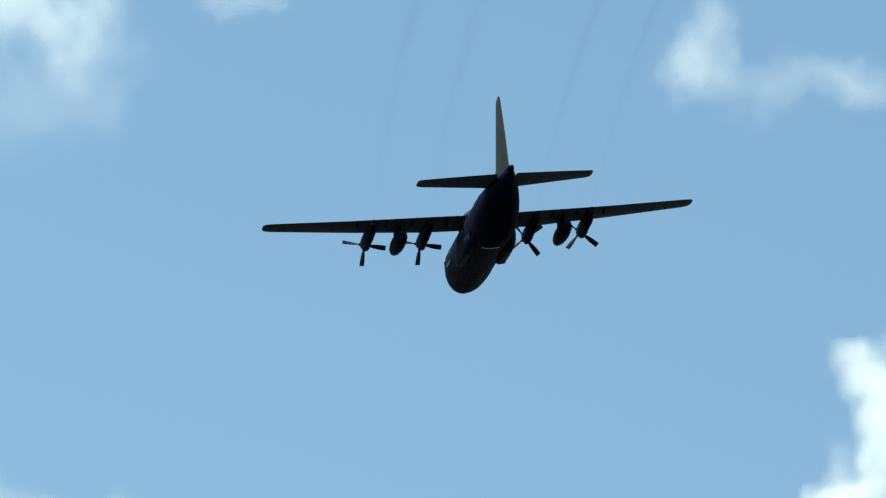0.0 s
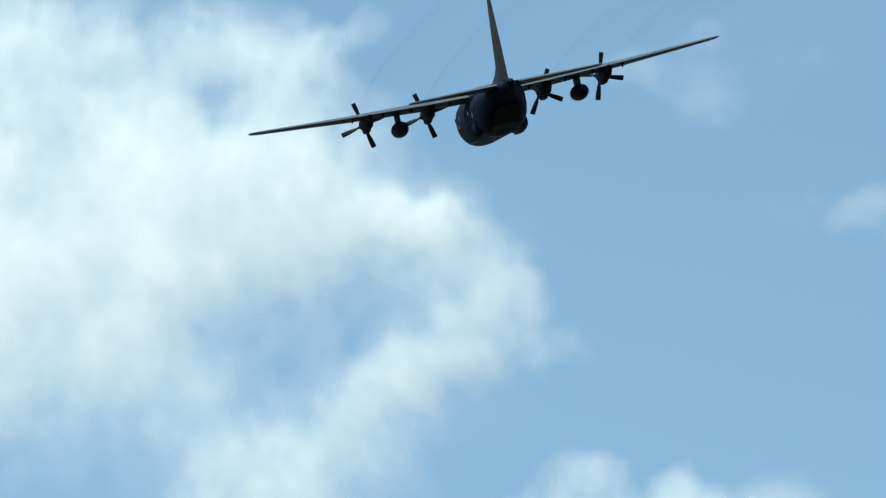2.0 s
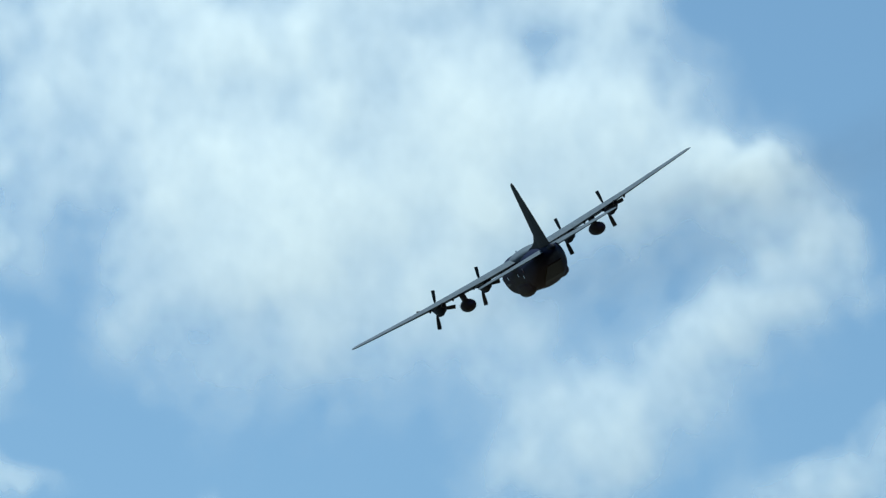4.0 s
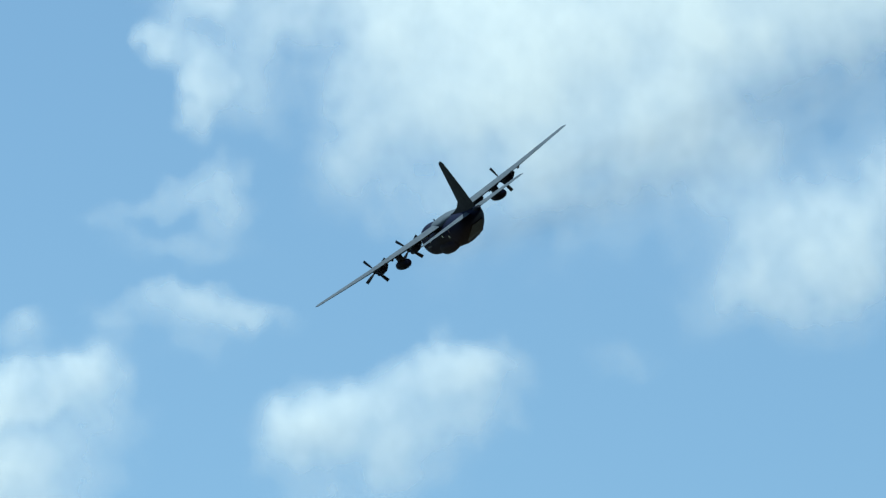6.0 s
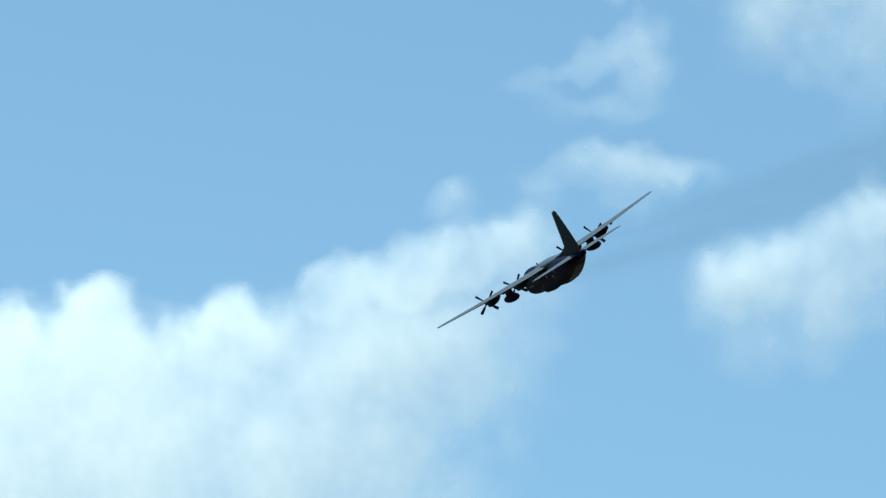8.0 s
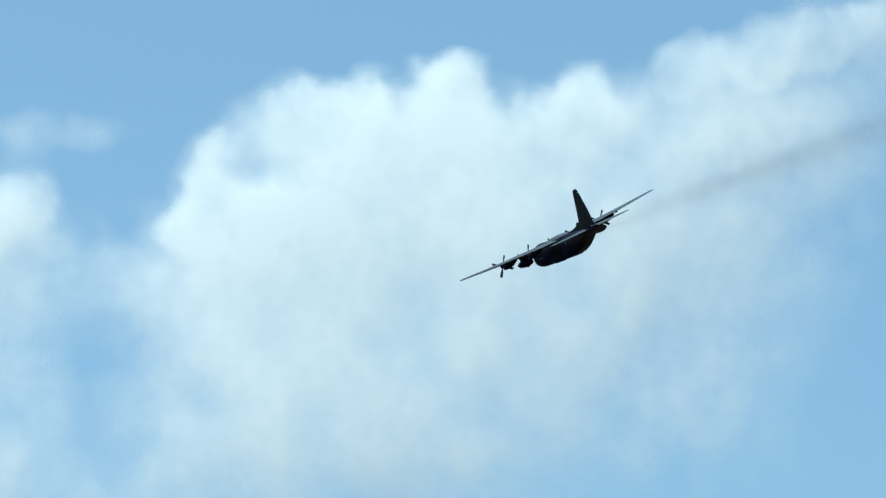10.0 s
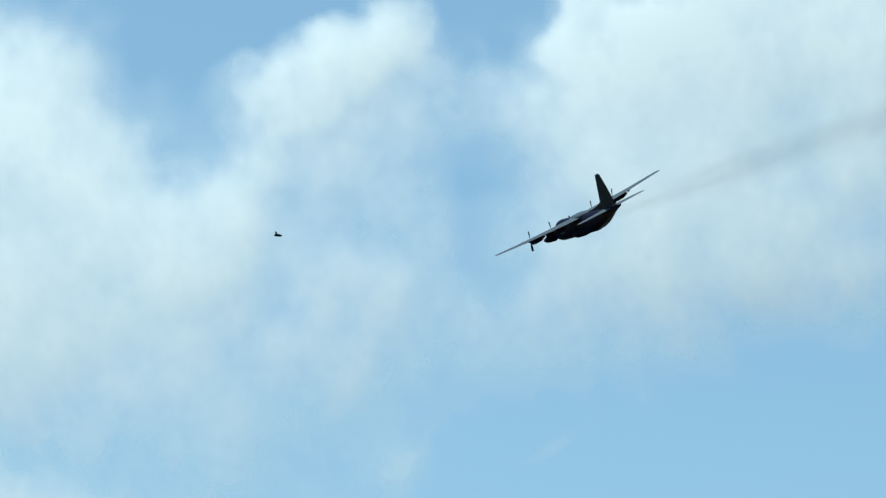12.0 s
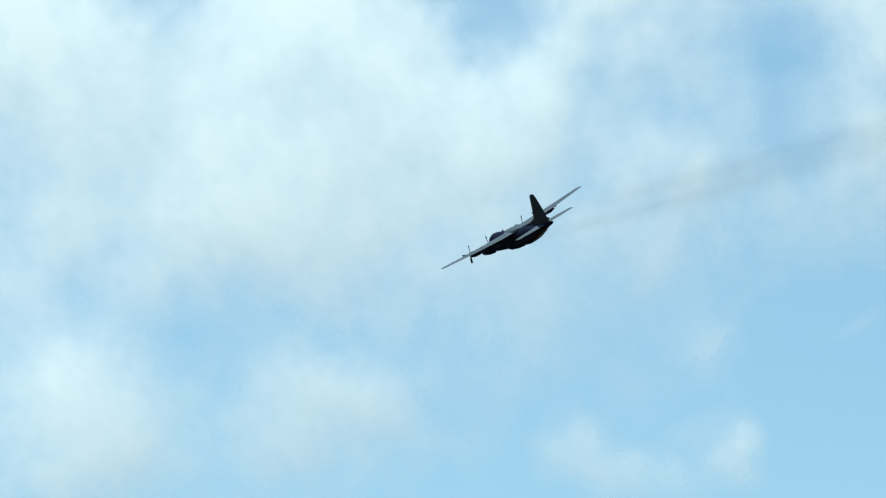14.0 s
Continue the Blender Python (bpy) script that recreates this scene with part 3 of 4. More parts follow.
def cockpit():
    """Windscreen and side panes in a dark band over the nose."""
    for side in (-1, 1):
        for y, a0, a1 in ((10.95, 66, 86), (10.8, 44, 63), (10.3, 25, 41), (9.65, 24, 40)):
            bm = bmesh.new()
            corner = []
            for yy in (y + 0.28, y - 0.28):
                f = (yy - 9.1) / 2.4
                zc, w, h = 0.48 - 0.48 * f, 2.05 - 0.7 * f, 2.14 - 0.8 * f
                for a in (a0, a1):
                    c, s = math.cos(radians(a)), math.sin(radians(a))
                    corner.append((side * w * 1.0 * c, yy, zc + h * 1.0 * s))
            p0, p1, p2, p3 = (Vector(c) for c in corner)
            out = ((p1 - p0).cross(p2 - p0)).normalized()
            if out.x * side < 0 and abs(out.x) > 0.05 or out.z < 0 and abs(out.x) <= 0.05:
                out = -out
            lo = [bm.verts.new(p - out * 0.05) for p in (p0, p1, p3, p2)]
            hi = [bm.verts.new(p + out * 0.05) for p in (p0, p1, p3, p2)]
            bm.faces.new(hi)
            bm.faces.new(lo[::-1])
            for i in range(4):
                bm.faces.new((lo[i], lo[(i + 1) % 4], hi[(i + 1) % 4], hi[i]))
            part("window_pane", bm, GLASS, body, "dark cockpit glass", False)


cockpit()


def wing_fairing():
    """The smooth hump over the body where the wing crosses it."""
    rings = [hull_ring(y, 2.2, w, h, 2.4, 28) for y, w, h in
             ((2.6, 0.3, 0.5), (2.2, 1.1, 0.58), (1.3, 1.75, 0.68), (0.0, 1.95, 0.74), (-1.8, 1.95, 0.72), (-3.4, 1.8, 0.64), (-4.8, 1.3, 0.56), (-5.8, 0.4, 0.5))]
    # the lighter wing tone paints in sunlight on top of the body
    part("wing_fairing", loft(rings), LIT_GREY, body)


wing_fairing()


def wings():
    for side in (-1, 1):
        wing = part("wing", wing_piece(WING, 0.0, 0.74, side), LIT_GREY, plane)
        tip = wing_piece(between(WING, 19.42, 20.2, 3), 0.735, 1.0, side)
        part("wing_tip", tip, LIT_GREY, wing)
        for a, b in ((2.17, 5.19), (5.21, 12.44)):
            part("flap", wing_piece(between(WING, a, b, 3), 0.742, 1.0, side), LIT_GREY, wing)
        part("aileron", wing_piece(between(WING, 12.46, 19.4, 3), 0.742, 1.0, side), LIT_GREY, wing)
        part("wing_root", wing_piece([(0.0, 1.2, 4.8, 2.12, 0.185), (2.15, 1.2, 4.8, 2.15, 0.185)], 0.74, 1.0, side), LIT_GREY, wing)
        for x in (3.4, 6.6, 9.0, 11.6):
            y0, z0 = (between(WING, x, x + 0.1, 1)[0][i] for i in (1, 3))
            rear = y0 - between(WING, x, x + 0.1, 1)[0][2]
            bm = loft([hull_ring(rear + d, z0 - drop, w, h, 2, 10, side * x) for d, drop, w, h in
                       ((1.9, 0.3, 0.02, 0.02), (1.5, 0.3, 0.07, 0.12), (0.8, 0.2, 0.08, 0.13), (0.4, 0.1, 0.05, 0.08), (0.15, 0.05, 0.01, 0.01))])
            part("flap_track", bm, DARK, wing)
        lamp = loft([hull_ring(y, 2.97, r, r * 0.6, 2, 10, side * 20.15) for y, r in ((0.1, 0.02), (0.0, 0.08), (-0.3, 0.09), (-0.6, 0.02))])
        part("tip_lamp", lamp, GLASS, wing, "small dark navigation lamp")


wings()


def tail():
    for side in (-1, 1):
        stab = part("tailplane", wing_piece(TAIL, 0.0, 0.66, side), LIT_GREY, plane)
        part("elevator", wing_piece(between(TAIL, 0.9, 7.85, 3), 0.67, 1.0, side), LIT_GREY, stab)
        part("tailplane_tip", wing_piece(between(TAIL, 7.88, 8.02, 2), 0.66, 1.0, side), LIT_GREY, stab)
    fin = part("fin", wing_piece(FIN, 0.0, 0.66, 1, True), HALF_SHADED_GREY, plane)
    part("rudder", wing_piece(between(FIN, 2.4, 8.7, 4), 0.67, 1.0, 1, True), HALF_SHADED_GREY, fin)
    part("fin_tip", wing_piece(between(FIN, 8.74, 9.36, 3), 0.66, 1.0, 1, True), HALF_SHADED_GREY, fin)
    fillet = loft([[(0.26 * f, y, 1.7), (0.1 * f, y, z), (-0.1 * f, y, z), (-0.26 * f, y, 1.7)] for y, z, f in
                   ((-6.4, 2.7, 0.2), (-8.4, 2.9, 0.8), (-10.4, 3.2, 1.0), (-12.2, 3.75, 1.0), (-12.6, 3.75, 1.0))])
    part("dorsal_fillet", fillet, HALF_SHADED_GREY, fin)
    cone = loft([hull_ring(y, z, w, h, 2.0, 16) for y, z, w, h in
                 ((-17.6, 1.98, 0.5, 0.36), (-18.6, 2.02, 0.42, 0.36), (-19.4, 2.02, 0.32, 0.3), (-19.95, 2.0, 0.2, 0.2), (-20.1, 2.0, 0.05, 0.05))])
    part("tail_cone", cone, DARK, plane)
    for y, z in ((-16.9, 9.42), (-13.6, 4.95)):
        bm = loft([hull_ring(y + d, z, r, r, 2, 8) for d, r in ((0.14, 0.02), (0.08, 0.07), (-0.08, 0.07), (-0.14, 0.02))])
        part("beacon", bm, DARK, fin)


tail()


def ramp_and_doors():
    """The cargo ramp and door under the upswept tail, seams round them, and the side doors."""
    for y0, z0, y1, z1, w0, w1 in ((-7.6, -1.43, -10.2, -0.84, 1.0, 1.1), (-10.3, -0.82, -14.6, 0.45, 1.1, 0.8)):
        bm = bmesh.new()
        quad = [(-w0, y0, z0), (w0, y0, z0), (w1, y1, z1), (-w1, y1, z1)]
        lo = [bm.verts.new((x, y, z - 0.03)) for x, y, z in quad]
        hi = [bm.verts.new((x, y, z + 0.25)) for x, y, z in quad]
        bm.faces.new(lo)
        bm.faces.new(hi[::-1])
        for i in range(4):
            bm.faces.new((lo[i], hi[i], hi[(i + 1) % 4], lo[(i + 1) % 4]))
        bmesh.ops.bevel(bm, geom=list(bm.edges), offset=0.02, segments=2, affect="EDGES")
        part("cargo_door", bm, DARK, body, "dark grey cargo ramp door")
    # a curved white strip across the belly
    rings = []
    for y, o in ((-5.5, -0.01), (-5.5, 0.02), (-5.74, 0.02), (-5.74, -0.01)):
        ring = hull_ring(y, 0.44, 2.16 + o, 2.09 + o, 2.2, 72)
        rings.append(ring[46:61])
    bm = bmesh.new()
    vs = [[bm.verts.new(q) for q in ring] for ring in rings]
    for p, q in zip(vs, vs[1:]):
        for i in range(len(p) - 1):
            bm.faces.new((p[i], p[i + 1], q[i + 1], q[i]))
    part("belly_strip", bm, WHITE, body, "white strip across the belly")
    for side in (-1, 1):
        bm = bmesh.new()
        box(bm, (0.06, 1.0, 1.9), (side * 2.12, -6.4, -0.05))
        bmesh.ops.bevel(bm, geom=list(bm.edges), offset=0.025, segments=2, affect="EDGES")
        door = part("side_door", bm, SHADED_GREY, body)
        bm = bmesh.new()
        bmesh.ops.create_cone(bm, cap_ends=True, segments=16, radius1=0.2, radius2=0.2, depth=0.05,
                              matrix=pose(side * 2.155, -6.4, 0.5, 0, 90, 0))
        part("porthole", bm, GLASS, door, "round dark window", False)
        for y in (4.2, -3.3, 8.4):
            bm = bmesh.new()
            bmesh.ops.create_cone(bm, cap_ends=True, segments=16, radius1=0.2, radius2=0.2, depth=0.06,
                                  matrix=pose(side * (2.15 if y < 5 else 2.1), y, 0.85, 0, 90, 0))
            part("porthole", bm, GLASS, body, "round dark window", False)


ramp_and_doors()


def gear_fairings():
    for side in (-1, 1):
        rings = [hull_ring(y, -0.8, w * 0.68, h * 0.76, 2.4, 24, side * (x - 0.22)) for y, x, w, h in
                 ((2.4, 2.0, 0.06, 0.06), (2.1, 2.05, 0.35, 0.45), (1.5, 2.1, 0.6, 0.75), (0.5, 2.15, 0.78, 0.95), (-1.5, 2.15, 0.82, 1.0),
                  (-4.0, 2.15, 0.8, 0.98), (-5.6, 2.12, 0.66, 0.82), (-6.8, 2.05, 0.4, 0.55), (-7.6, 1.95, 0.08, 0.12))]
        pod = part("gear_fairing", loft(rings), SHADED_GREY, plane)
        bm = bmesh.new()
        box(bm, (0.5, 4.2, 0.05), (side * 1.92, -1.6, -1.565))
        bmesh.ops.bevel(bm, geom=list(bm.edges), offset=0.02, segments=1, affect="EDGES")
        part("wheel_door", bm, DARK, pod)


gear_fairings()


def tanks():
    for side in (-1, 1):
        x = side * 7.72
        rings = []
        for k in range(15):
            f = k / 14
            r = 0.68 * max(0.04, math.sin(math.pi * f) ** 0.42)
            rings.append(hull_ring(3.3 - 7.3 * f, 0.78, r, r, 2, 20, x))
        tank = part("fuel_tank", loft(rings), SHADED_GREY, plane)
        pyl = [[(x + 0.16 * s * g, y, z) for s, z in ((-1, 1.2), (1, 1.2), (1, 2.1), (-1, 2.1))] for y, g in
               ((1.6, 0.2), (1.1, 0.9), (-0.6, 1.0), (-2.4, 0.2))]
        part("pylon", loft(pyl), SHADED_GREY, tank)
        for y in (1.4, -1.9):
            part("tank_band", loft([hull_ring(y + d, 0.78, 0.675, 0.675, 2, 20, x) for d in (0.05, -0.05)], False), SEAM, tank)


tanks()


# ---- engines and propellers ----
ENGINES = [(-10.24, 1.93), (-5.0, 1.68), (5.0, 1.68), (10.24, 1.93)]


def nacelle(x, z):
    rings = [hull_ring(y, z + dz, w, h, 2.2, 20, x) for y, dz, w, h in
             ((3.55, 0.0, 0.4, 0.4), (3.4, 0.0, 0.46, 0.48), (2.6, -0.02, 0.48, 0.58), (1.2, -0.02, 0.48, 0.64), (-0.8, 0.0, 0.44, 0.58),
              (-1.8, 0.1, 0.38, 0.46), (-2.6, 0.2, 0.32, 0.34), (-3.0, 0.24, 0.28, 0.28))]
    nac = part("engine_nacelle", loft(rings), SHADED_GREY, plane)
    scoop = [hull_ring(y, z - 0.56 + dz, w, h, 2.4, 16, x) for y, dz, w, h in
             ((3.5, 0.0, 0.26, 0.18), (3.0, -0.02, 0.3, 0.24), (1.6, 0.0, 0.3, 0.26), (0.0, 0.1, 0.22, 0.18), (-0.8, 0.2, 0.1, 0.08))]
    part("intake_scoop", loft(scoop), SHADED_GREY, nac)
    pipe = loft([hull_ring(y, z + 0.22, r, r * 0.85, 2, 16, x) for y, r in ((-2.9, 0.26), (-3.25, 0.25), (-3.25, 0.2), (-2.9, 0.2))], False)
    part("exhaust_pipe", pipe, SOOT, nac, "sooty exhaust pipe")
    return nac


def blade_mesh():
    """One paddle blade along +z, twisted from root to tip, with a square tip."""
    rings = []
    for r, chord, twist, thick in ((0.28, 0.2, 62, 0.16), (0.55, 0.3, 56, 0.11), (0.9, 0.44, 48, 0.075), (1.4, 0.5, 40, 0.05),
                                   (1.9, 0.5, 34, 0.035), (2.04, 0.48, 33, 0.03)):
        c, s = math.cos(radians(twist)), math.sin(radians(twist))
        ring = []
        for u, h in ((-0.5, 0), (-0.3, 0.4), (0.0, 0.5), (0.3, 0.35), (0.5, 0), (0.3, -0.35), (0.0, -0.5), (-0.3, -0.4)):
            px, py = u * chord, h * thick
            ring.append((px * c - py * s, px * s + py * c, r))
        rings.append(ring)
    return loft(rings)


def propeller(x, z, hub_mesh, blade_data, cuff_data):
    prop = new("propeller", hub_mesh)
    prop.parent = plane
    prop.location = (x, 3.95, z)
    tagged(prop, "black four-bladed propeller with spinner")
    for k in range(4):
        b = new("blade", blade_data)
        b.parent = prop
        b.rotation_euler = (0, radians(90 * k), 0)
        c = new("blade_cuff", cuff_data)
        c.parent = b
    return prop


def strip(ob):
    me = ob.data
    bpy.data.objects.remove(ob)
    return me


hub = strip(part("propeller", loft([hull_ring(y, 0, r, r, 2, 24) for y, r in
                                    ((0.85, 0.02), (0.78, 0.14), (0.55, 0.27), (0.2, 0.36), (-0.2, 0.4), (-0.36, 0.4))]), DARK))
blade_data = strip(part("blade", blade_mesh(), BLADE))
cuff_data = strip(part("blade_cuff", loft([[(0.13 * math.cos(a), 0.13 * math.sin(a), r) for a in np.linspace(0, 2 * math.pi, 13)[:-1]]
                                           for r in (0.2, 0.5)]), SOOT))
PROPS = []
for ex, ez in ENGINES:
    nacelle(ex, ez)
    PROPS.append(propeller(ex, ez, hub, blade_data, cuff_data))


# ---- markings and aerials ----
def markings():
    for side in (-1, 1):
        bm = bmesh.new()
        bmesh.ops.create_cone(bm, cap_ends=True, segments=32, radius1=0.24, radius2=0.24, depth=0.03, matrix=pose(side * 2.135, -7.7, 1.15, 0, 90, side * 5))
        part("roundel", bm, PALE, body, "pale round marking", False)
        bm = bmesh.new()
        bmesh.ops.create_cone(bm, cap_ends=True, segments=24, radius1=0.13, radius2=0.13, depth=0.03, matrix=pose(side * 2.14, -7.7, 1.15, 0, 90, side * 5))
        part("roundel_centre", bm, RED, body, "dull red disc", False)
        for k in range(7):
            bm = bmesh.new()
            box(bm, (0.02, 0.2, 0.28), (side * 2.155, 6.9 - 0.3 * k, 0.2))
            part("lettering_bar", bm, PALE, body, "pale bar of lettering", False)
    bm = bmesh.new()
    box(bm, (0.04, 0.6, 0.5), (0, 4.4, 2.7))
    part("blade_aerial", bm, DARK, body)


markings()


# ---- smoke behind the four engines ----
SMOKE_LENGTH = 300.0


def smoke_trail(x, z, strength):
    """A thin plume along the way flown: a curved sheet, dense along its middle, wider and thinner further back."""
    bm = bmesh.new()
    lay = bm.verts.layers.float.new("thickness")
    n, a = 60, radians(45)
    rows = []
    for i in range(n + 1):
        s = SMOKE_LENGTH * (i / n) ** 1.4
        cx = x - 0.108 * s + 0.186 * s * s / 500
        cz = z + 0.2 - 0.01 * s
        wide = 1.1 + 7.2 * (s / SMOKE_LENGTH) ** 0.9
        row = []
        for j in range(-5, 6):
            f = j / 5
            v = bm.verts.new((cx + wide * f * math.cos(a), -3.3 - s, cz + wide * f * math.sin(a) + 0.15 * wide * (1 - f * f)))
            v[lay] = strength * math.exp(-3.0 * f * f) * (1 - f * f) * (1 - (s / SMOKE_LENGTH) ** 2) * min(1, 0.15 + s / 75)
            row.append(v)
        rows.append(row)
    for p, q in zip(rows, rows[1:]):
        for j in range(10):
            bm.faces.new((p[j], p[j + 1], q[j + 1], q[j]))
    ob = part("smoke_trail", bm, SMOKE)
    return tagged(ob, "faint brown exhaust smoke trail behind an engine", "smoke", "smoke trails of the engines")


TRAILS = [smoke_trail(ex, ez, 0.09) for ex, ez in ENGINES]


# ---- a small dark insect that darts past near the camera ----
def insect():
    """Plump body, head, and a pair of clear brown wings held out."""
    fly = new("insect")
    tagged(fly, "small dark winged insect darting past in mid-air", "insect")
    trunk = loft([hull_ring(y, z, w, h, 2, 12) for y, z, w, h in
                  ((0.011, 0, 0.0008, 0.0008), (0.0095, 0, 0.0024, 0.0022), (0.0065, 0.0004, 0.003, 0.003), (0.003, 0.0002, 0.0034, 0.0033),
                   (-0.002, -0.0004, 0.0032, 0.003), (-0.007, -0.001, 0.0024, 0.0022), (-0.011, -0.0016, 0.0006, 0.0006))])
    part("insect_body", trunk, DARK, fly)
    for side in (-1, 1):
        wing = loft([[(side * x, y + c, z), (side * x, y, z + 0.0002), (side * x, y - c, z), (side * x, y, z - 0.0002)] for x, y, c, z in
                     ((0.001, 0.004, 0.001, 0.002), (0.005, 0.003, 0.0024, 0.003), (0.01, 0.001, 0.003, 0.0042), (0.0135, -0.001, 0.001, 0.005))])
        part("insect_wing", wing, SOOT, fly, "thin brown wing")
    return fly


INSECT = insect()

# ---- what moves ----
FLIGHT_ROWS = [
    (0, pose(3.5, 508.2, 249.7, 10.500, -6.790, 7.270)),
    (0.5, pose(-4.8, 582.3, 267.3, 14.430, -6.700, 6.880)),
    (1, pose(-9.3, 555.9, 243, 17.100, -7.680, 5.690)),
    (1.5, pose(-13.1, 512.4, 217.7, 19.080, -8.930, 4.820)),
    (2, pose(-17.1, 472, 198.4, 19.720, -12.900, 3.620)),
    (2.5, pose(-24.1, 465.6, 192.5, 20.430, -17.670, 3.180)),
    (2.7, pose(-26.9, 476.4, 194.9, 20.290, -20.060, 2.550)),
    (4.8, pose(-68.5, 641.3, 239.2, 20.540, -36.160, 3.970)),
    (5, pose(-73.8, 656.2, 243.6, 19.780, -36.380, 5.230)),
    (5.5, pose(-87.1, 693.9, 252.1, 19.280, -37.130, 7.160)),
    (6, pose(-101.9, 730.7, 260.9, 17.770, -38.380, 9.590)),
    (6.5, pose(-118.3, 767.1, 268.8, 15.800, -39.030, 12.490)),
    (7, pose(-135.6, 803.3, 275.1, 14.260, -39.460, 15.420)),
    (7.2, pose(-142.6, 817.1, 278.9, 14.660, -38.090, 16.460)),
    (9.3, pose(-230.2, 963.7, 293, 9.570, -31.290, 26.841)),
    (9.5, pose(-239.6, 976.3, 297.2, 8.866, -30.749, 28.214)),
    (10, pose(-263.1, 1009.6, 299, 8.722, -28.775, 30.909)),
    (10.5, pose(-288.7, 1041.8, 302.3, 8.078, -28.882, 33.607)),
    (11, pose(-315.3, 1073.5, 304.9, 8.370, -28.688, 34.145)),
    (11.5, pose(-341.9, 1104.7, 307.3, 8.121, -29.532, 36.061)),
    (12, pose(-371.4, 1135.2, 308.9, 7.732, -30.397, 37.918)),
    (12.5, pose(-401, 1164.9, 311.3, 7.913, -31.253, 39.635)),
    (13, pose(-432.2, 1194, 313.1, 8.228, -32.270, 39.986)),
    (13.5, pose(-464.7, 1222.4, 315.1, 7.396, -32.698, 42.705)),
    (14, pose(-498.3, 1250.4, 316.8, 7.052, -33.092, 44.684)),
]

# the smoke lies along the way flown, so it turns a little against the aeroplane
TRAIL_ROWS = [
    (0, pose(3.5, 508.2, 249.7, 10.18, -6.79, 7.27)),
    (0.5, pose(-4.8, 582.3, 267.3, 14.43, -6.70, 6.88)),
    (1, pose(-9.3, 555.9, 243.0, 17.10, -7.68, 5.69)),
    (1.5, pose(-13.1, 512.4, 217.7, 19.08, -8.93, 4.82)),
    (2, pose(-17.1, 472.0, 198.4, 19.72, -12.90, 3.62)),
    (2.5, pose(-24.1, 465.6, 192.5, 20.43, -17.67, 3.18)),
    (2.7, pose(-26.9, 476.4, 194.9, 20.29, -20.06, 2.55)),
    (4.8, pose(-68.5, 641.3, 239.2, 20.54, -36.16, 3.97)),
    (5, pose(-73.8, 656.2, 243.6, 19.78, -36.38, 5.23)),
    (5.5, pose(-87.1, 693.9, 252.1, 19.28, -37.13, 7.16)),
    (6, pose(-101.9, 730.7, 260.9, 17.77, -38.38, 9.59)),
    (6.5, pose(-118.3, 767.1, 268.8, 15.80, -39.03, 12.49)),
    (7, pose(-135.6, 803.3, 275.1, 14.26, -39.46, 15.42)),
    (7.2, pose(-142.6, 817.1, 278.9, 14.66, -38.09, 16.46)),
    (9.3, pose(-230.2, 963.7, 293.0, 9.57, -31.29, 26.84)),
    (9.5, pose(-239.6, 976.3, 297.2, 8.81, -30.75, 28.25)),
    (10, pose(-263.1, 1009.6, 299.0, 8.51, -28.78, 30.97)),
    (10.5, pose(-288.7, 1041.8, 302.3, 7.76, -28.88, 33.66)),
    (11, pose(-315.3, 1073.5, 304.9, 7.66, -28.72, 34.53)),
    (11.5, pose(-341.9, 1104.7, 307.3, 6.78, -29.58, 36.77)),
    (12, pose(-371.4, 1135.2, 308.9, 6.03, -30.47, 38.97)),
    (12.5, pose(-401.0, 1164.9, 311.3, 5.96, -31.32, 40.74)),
    (13, pose(-432.2, 1194.0, 313.1, 5.98, -32.40, 41.63)),
    (13.5, pose(-464.7, 1222.4, 315.1, 5.27, -32.80, 44.24)),
    (14, pose(-498.3, 1250.4, 316.8, 4.97, -33.18, 46.12)),
]

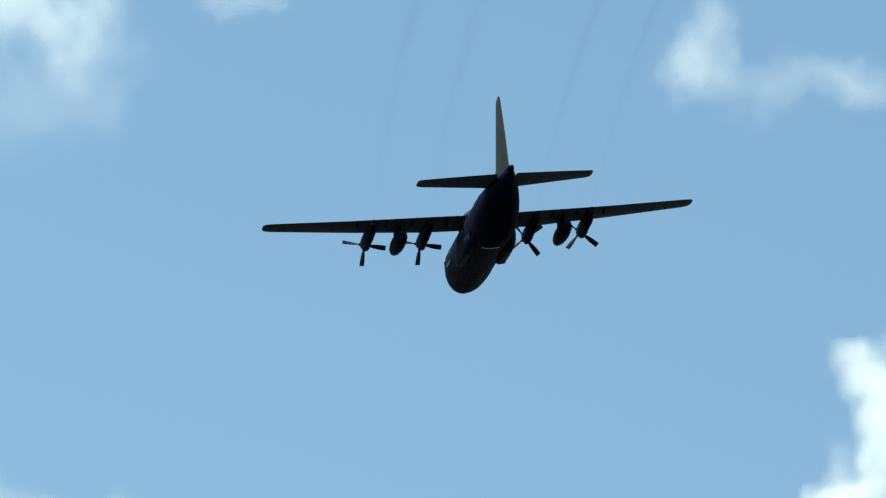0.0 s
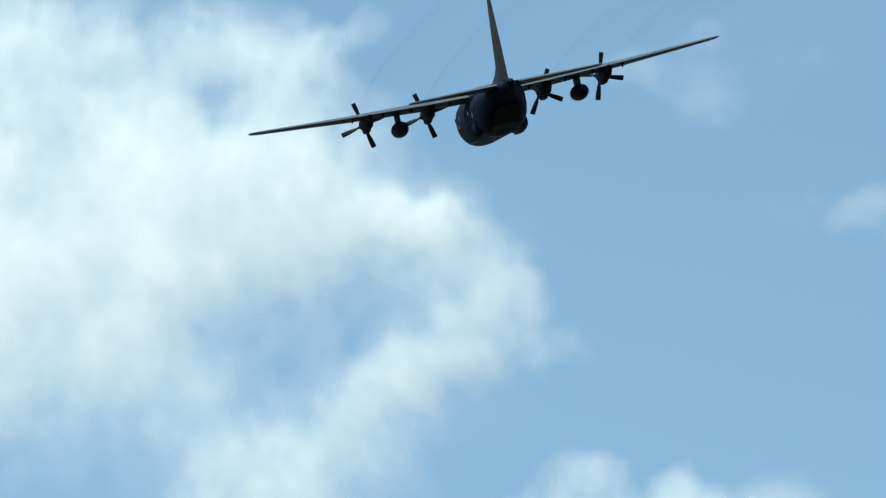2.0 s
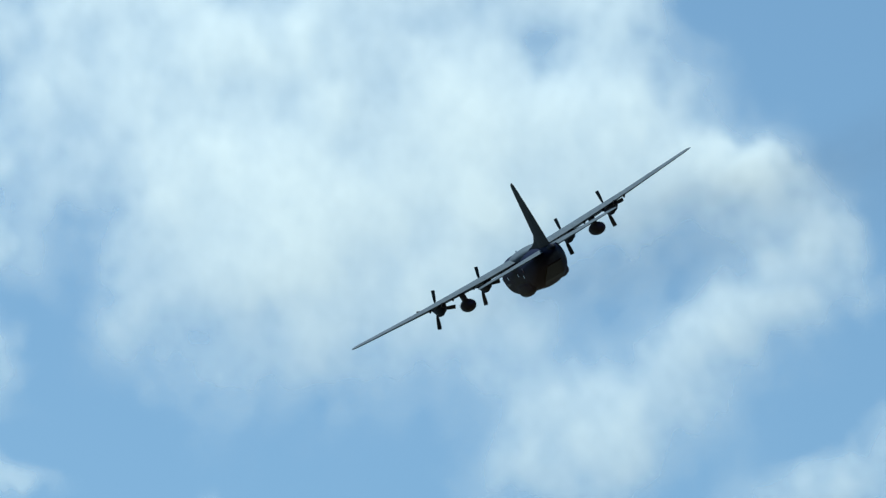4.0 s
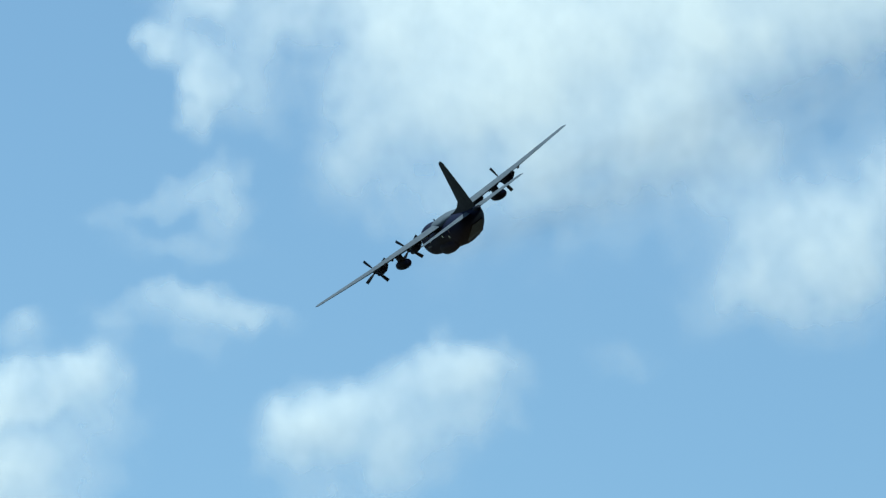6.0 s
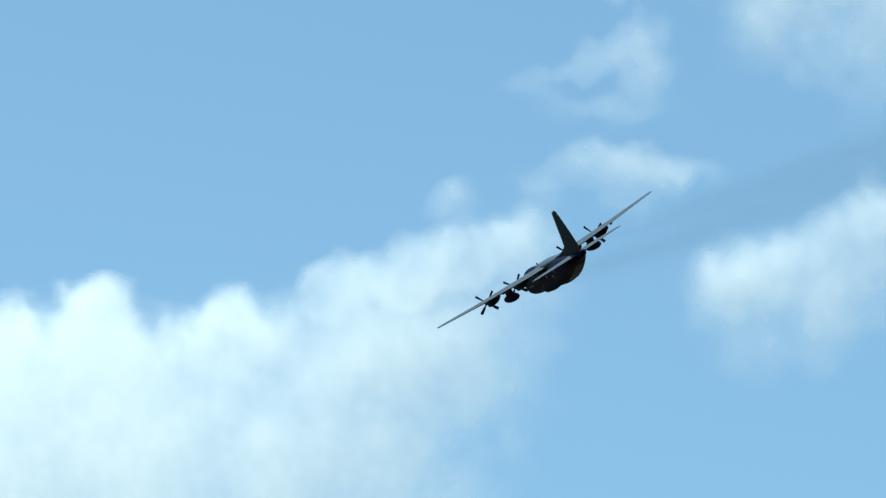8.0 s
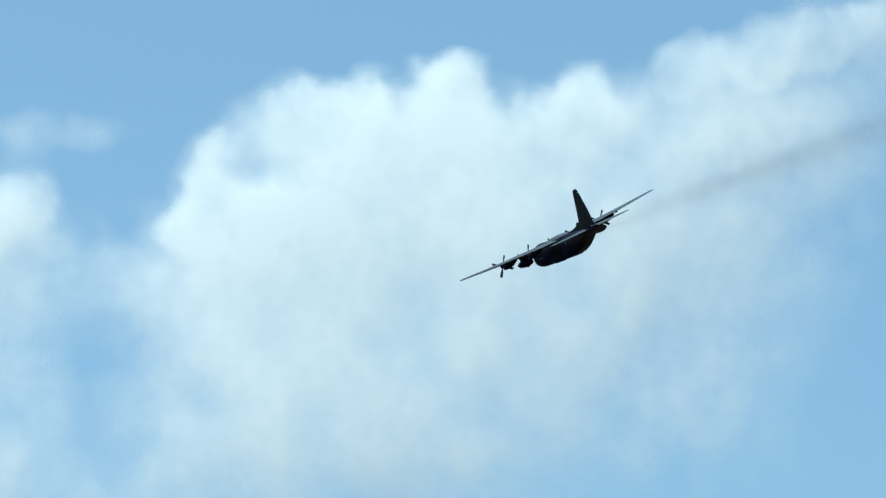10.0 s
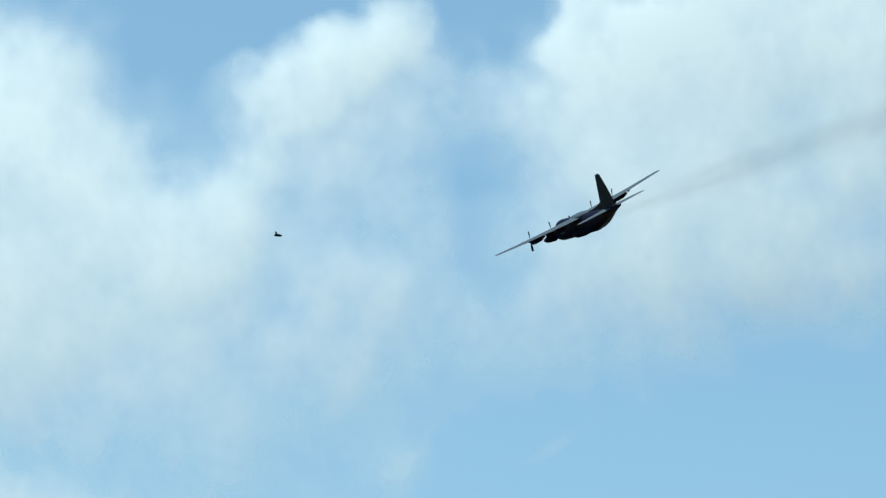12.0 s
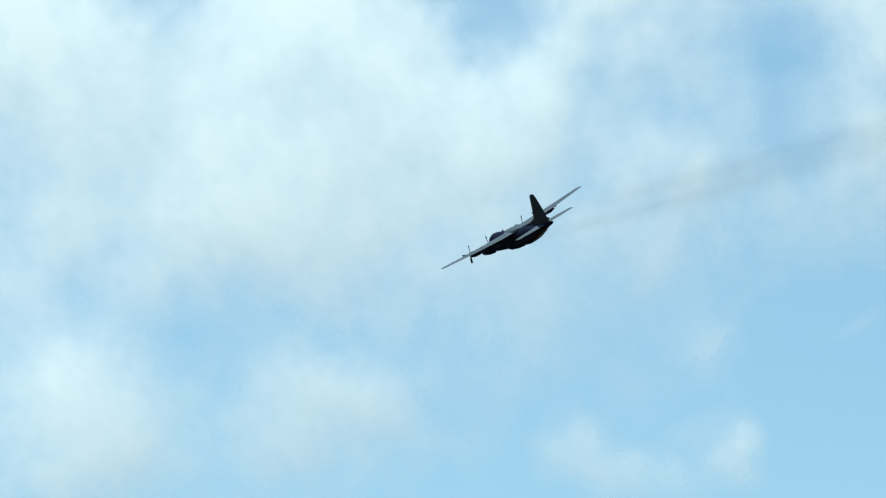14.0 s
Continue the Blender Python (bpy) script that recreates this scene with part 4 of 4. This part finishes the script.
INSECT_WAY = [(0, -14.000, -3.000, 0.400), (5, -12.000, 2.000, 1.200), (9, -9.000, 8.000, 3.000), (10.2, -5.298, 12.326, 5.699),
              (10.4, -5.019, 12.484, 5.568), (10.5, -4.844, 12.564, 5.531), (10.6, -5.083, 12.469, 5.534), (10.8, -5.552, 12.103, 6.023), (11.05, -5.315, 11.837, 6.958), (11.3, -3.876, 12.237, 7.288), (11.5, -2.774, 12.893, 6.398), (11.6, -2.766, 13.132, 5.686), (11.7, -3.474, 13.027, 5.473), (11.8, -3.959, 12.914, 5.382), (11.9, -4.424, 12.786, 5.298), (12, -4.877, 12.656, 5.169), (12.1, -5.308, 12.520, 5.028), (12.2, -5.771, 12.356, 4.868), (12.4, -6.432, 12.094, 4.591),
              (12.8, -7.421, 11.594, 4.250), (13.4, -8.594, 10.797, 4.061), (14, -9.215, 10.191, 4.391)]
INSECT_ROWS = [(t, pose(x, y, z, 8, 6, 78)) for t, x, y, z in INSECT_WAY]
# angle of the first propeller's blades against the aeroplane, in degrees, and the lag of each
BLADE_ROWS = [(0, 12), (0.5, 7), (1, 5), (1.5, 83), (2, 76), (2.5, 64), (2.7, 24), (4.8, 25), (5, 78), (5.5, 69), (6, 72), (6.5, 88), (7, 83), (7.2, 35), (9.3, 83), (9.5, 26), (10, 34), (10.5, 31), (11, 27), (11.5, 20), (12, 14), (12.5, 11), (13, 9), (13.5, 13), (14, 17)]
# early and late
BLADE_LAG = ((0, 0), (0, -8), (45, 2), (30, 8))


def spin_rows(x, z, lag):
    """Turns a propeller in even steps, a little under a quarter turn each, so that it meets the angles above."""
    rows, angle = [], BLADE_ROWS[0][1] + lag[0]
    rows.append((0.0, pose(x, 3.95, z, 0, angle, 0)))
    for (t0, a0), (t1, a1) in zip(BLADE_ROWS, BLADE_ROWS[1:]):
        steps = frame(t1) - frame(t0)
        goal = a1 + lag[t1 > 4]
        near = angle + 72 * steps
        total = near + ((goal - near + 45) % 90 - 45) - angle
        for k in range(1, steps + 1):
            rows.append((t0 + (t1 - t0) * k / steps, pose(x, 3.95, z, 0, angle + total * k / steps, 0)))
        angle += total
    return rows


def motions():
    walk(plane, FLIGHT_ROWS)
    walk(INSECT, INSECT_ROWS)
    for trail in TRAILS:
        walk(trail, TRAIL_ROWS)
    for prop, (ex, ez), lag in zip(PROPS, ENGINES, BLADE_LAG):
        walk(prop, spin_rows(ex, ez, lag))


motions()
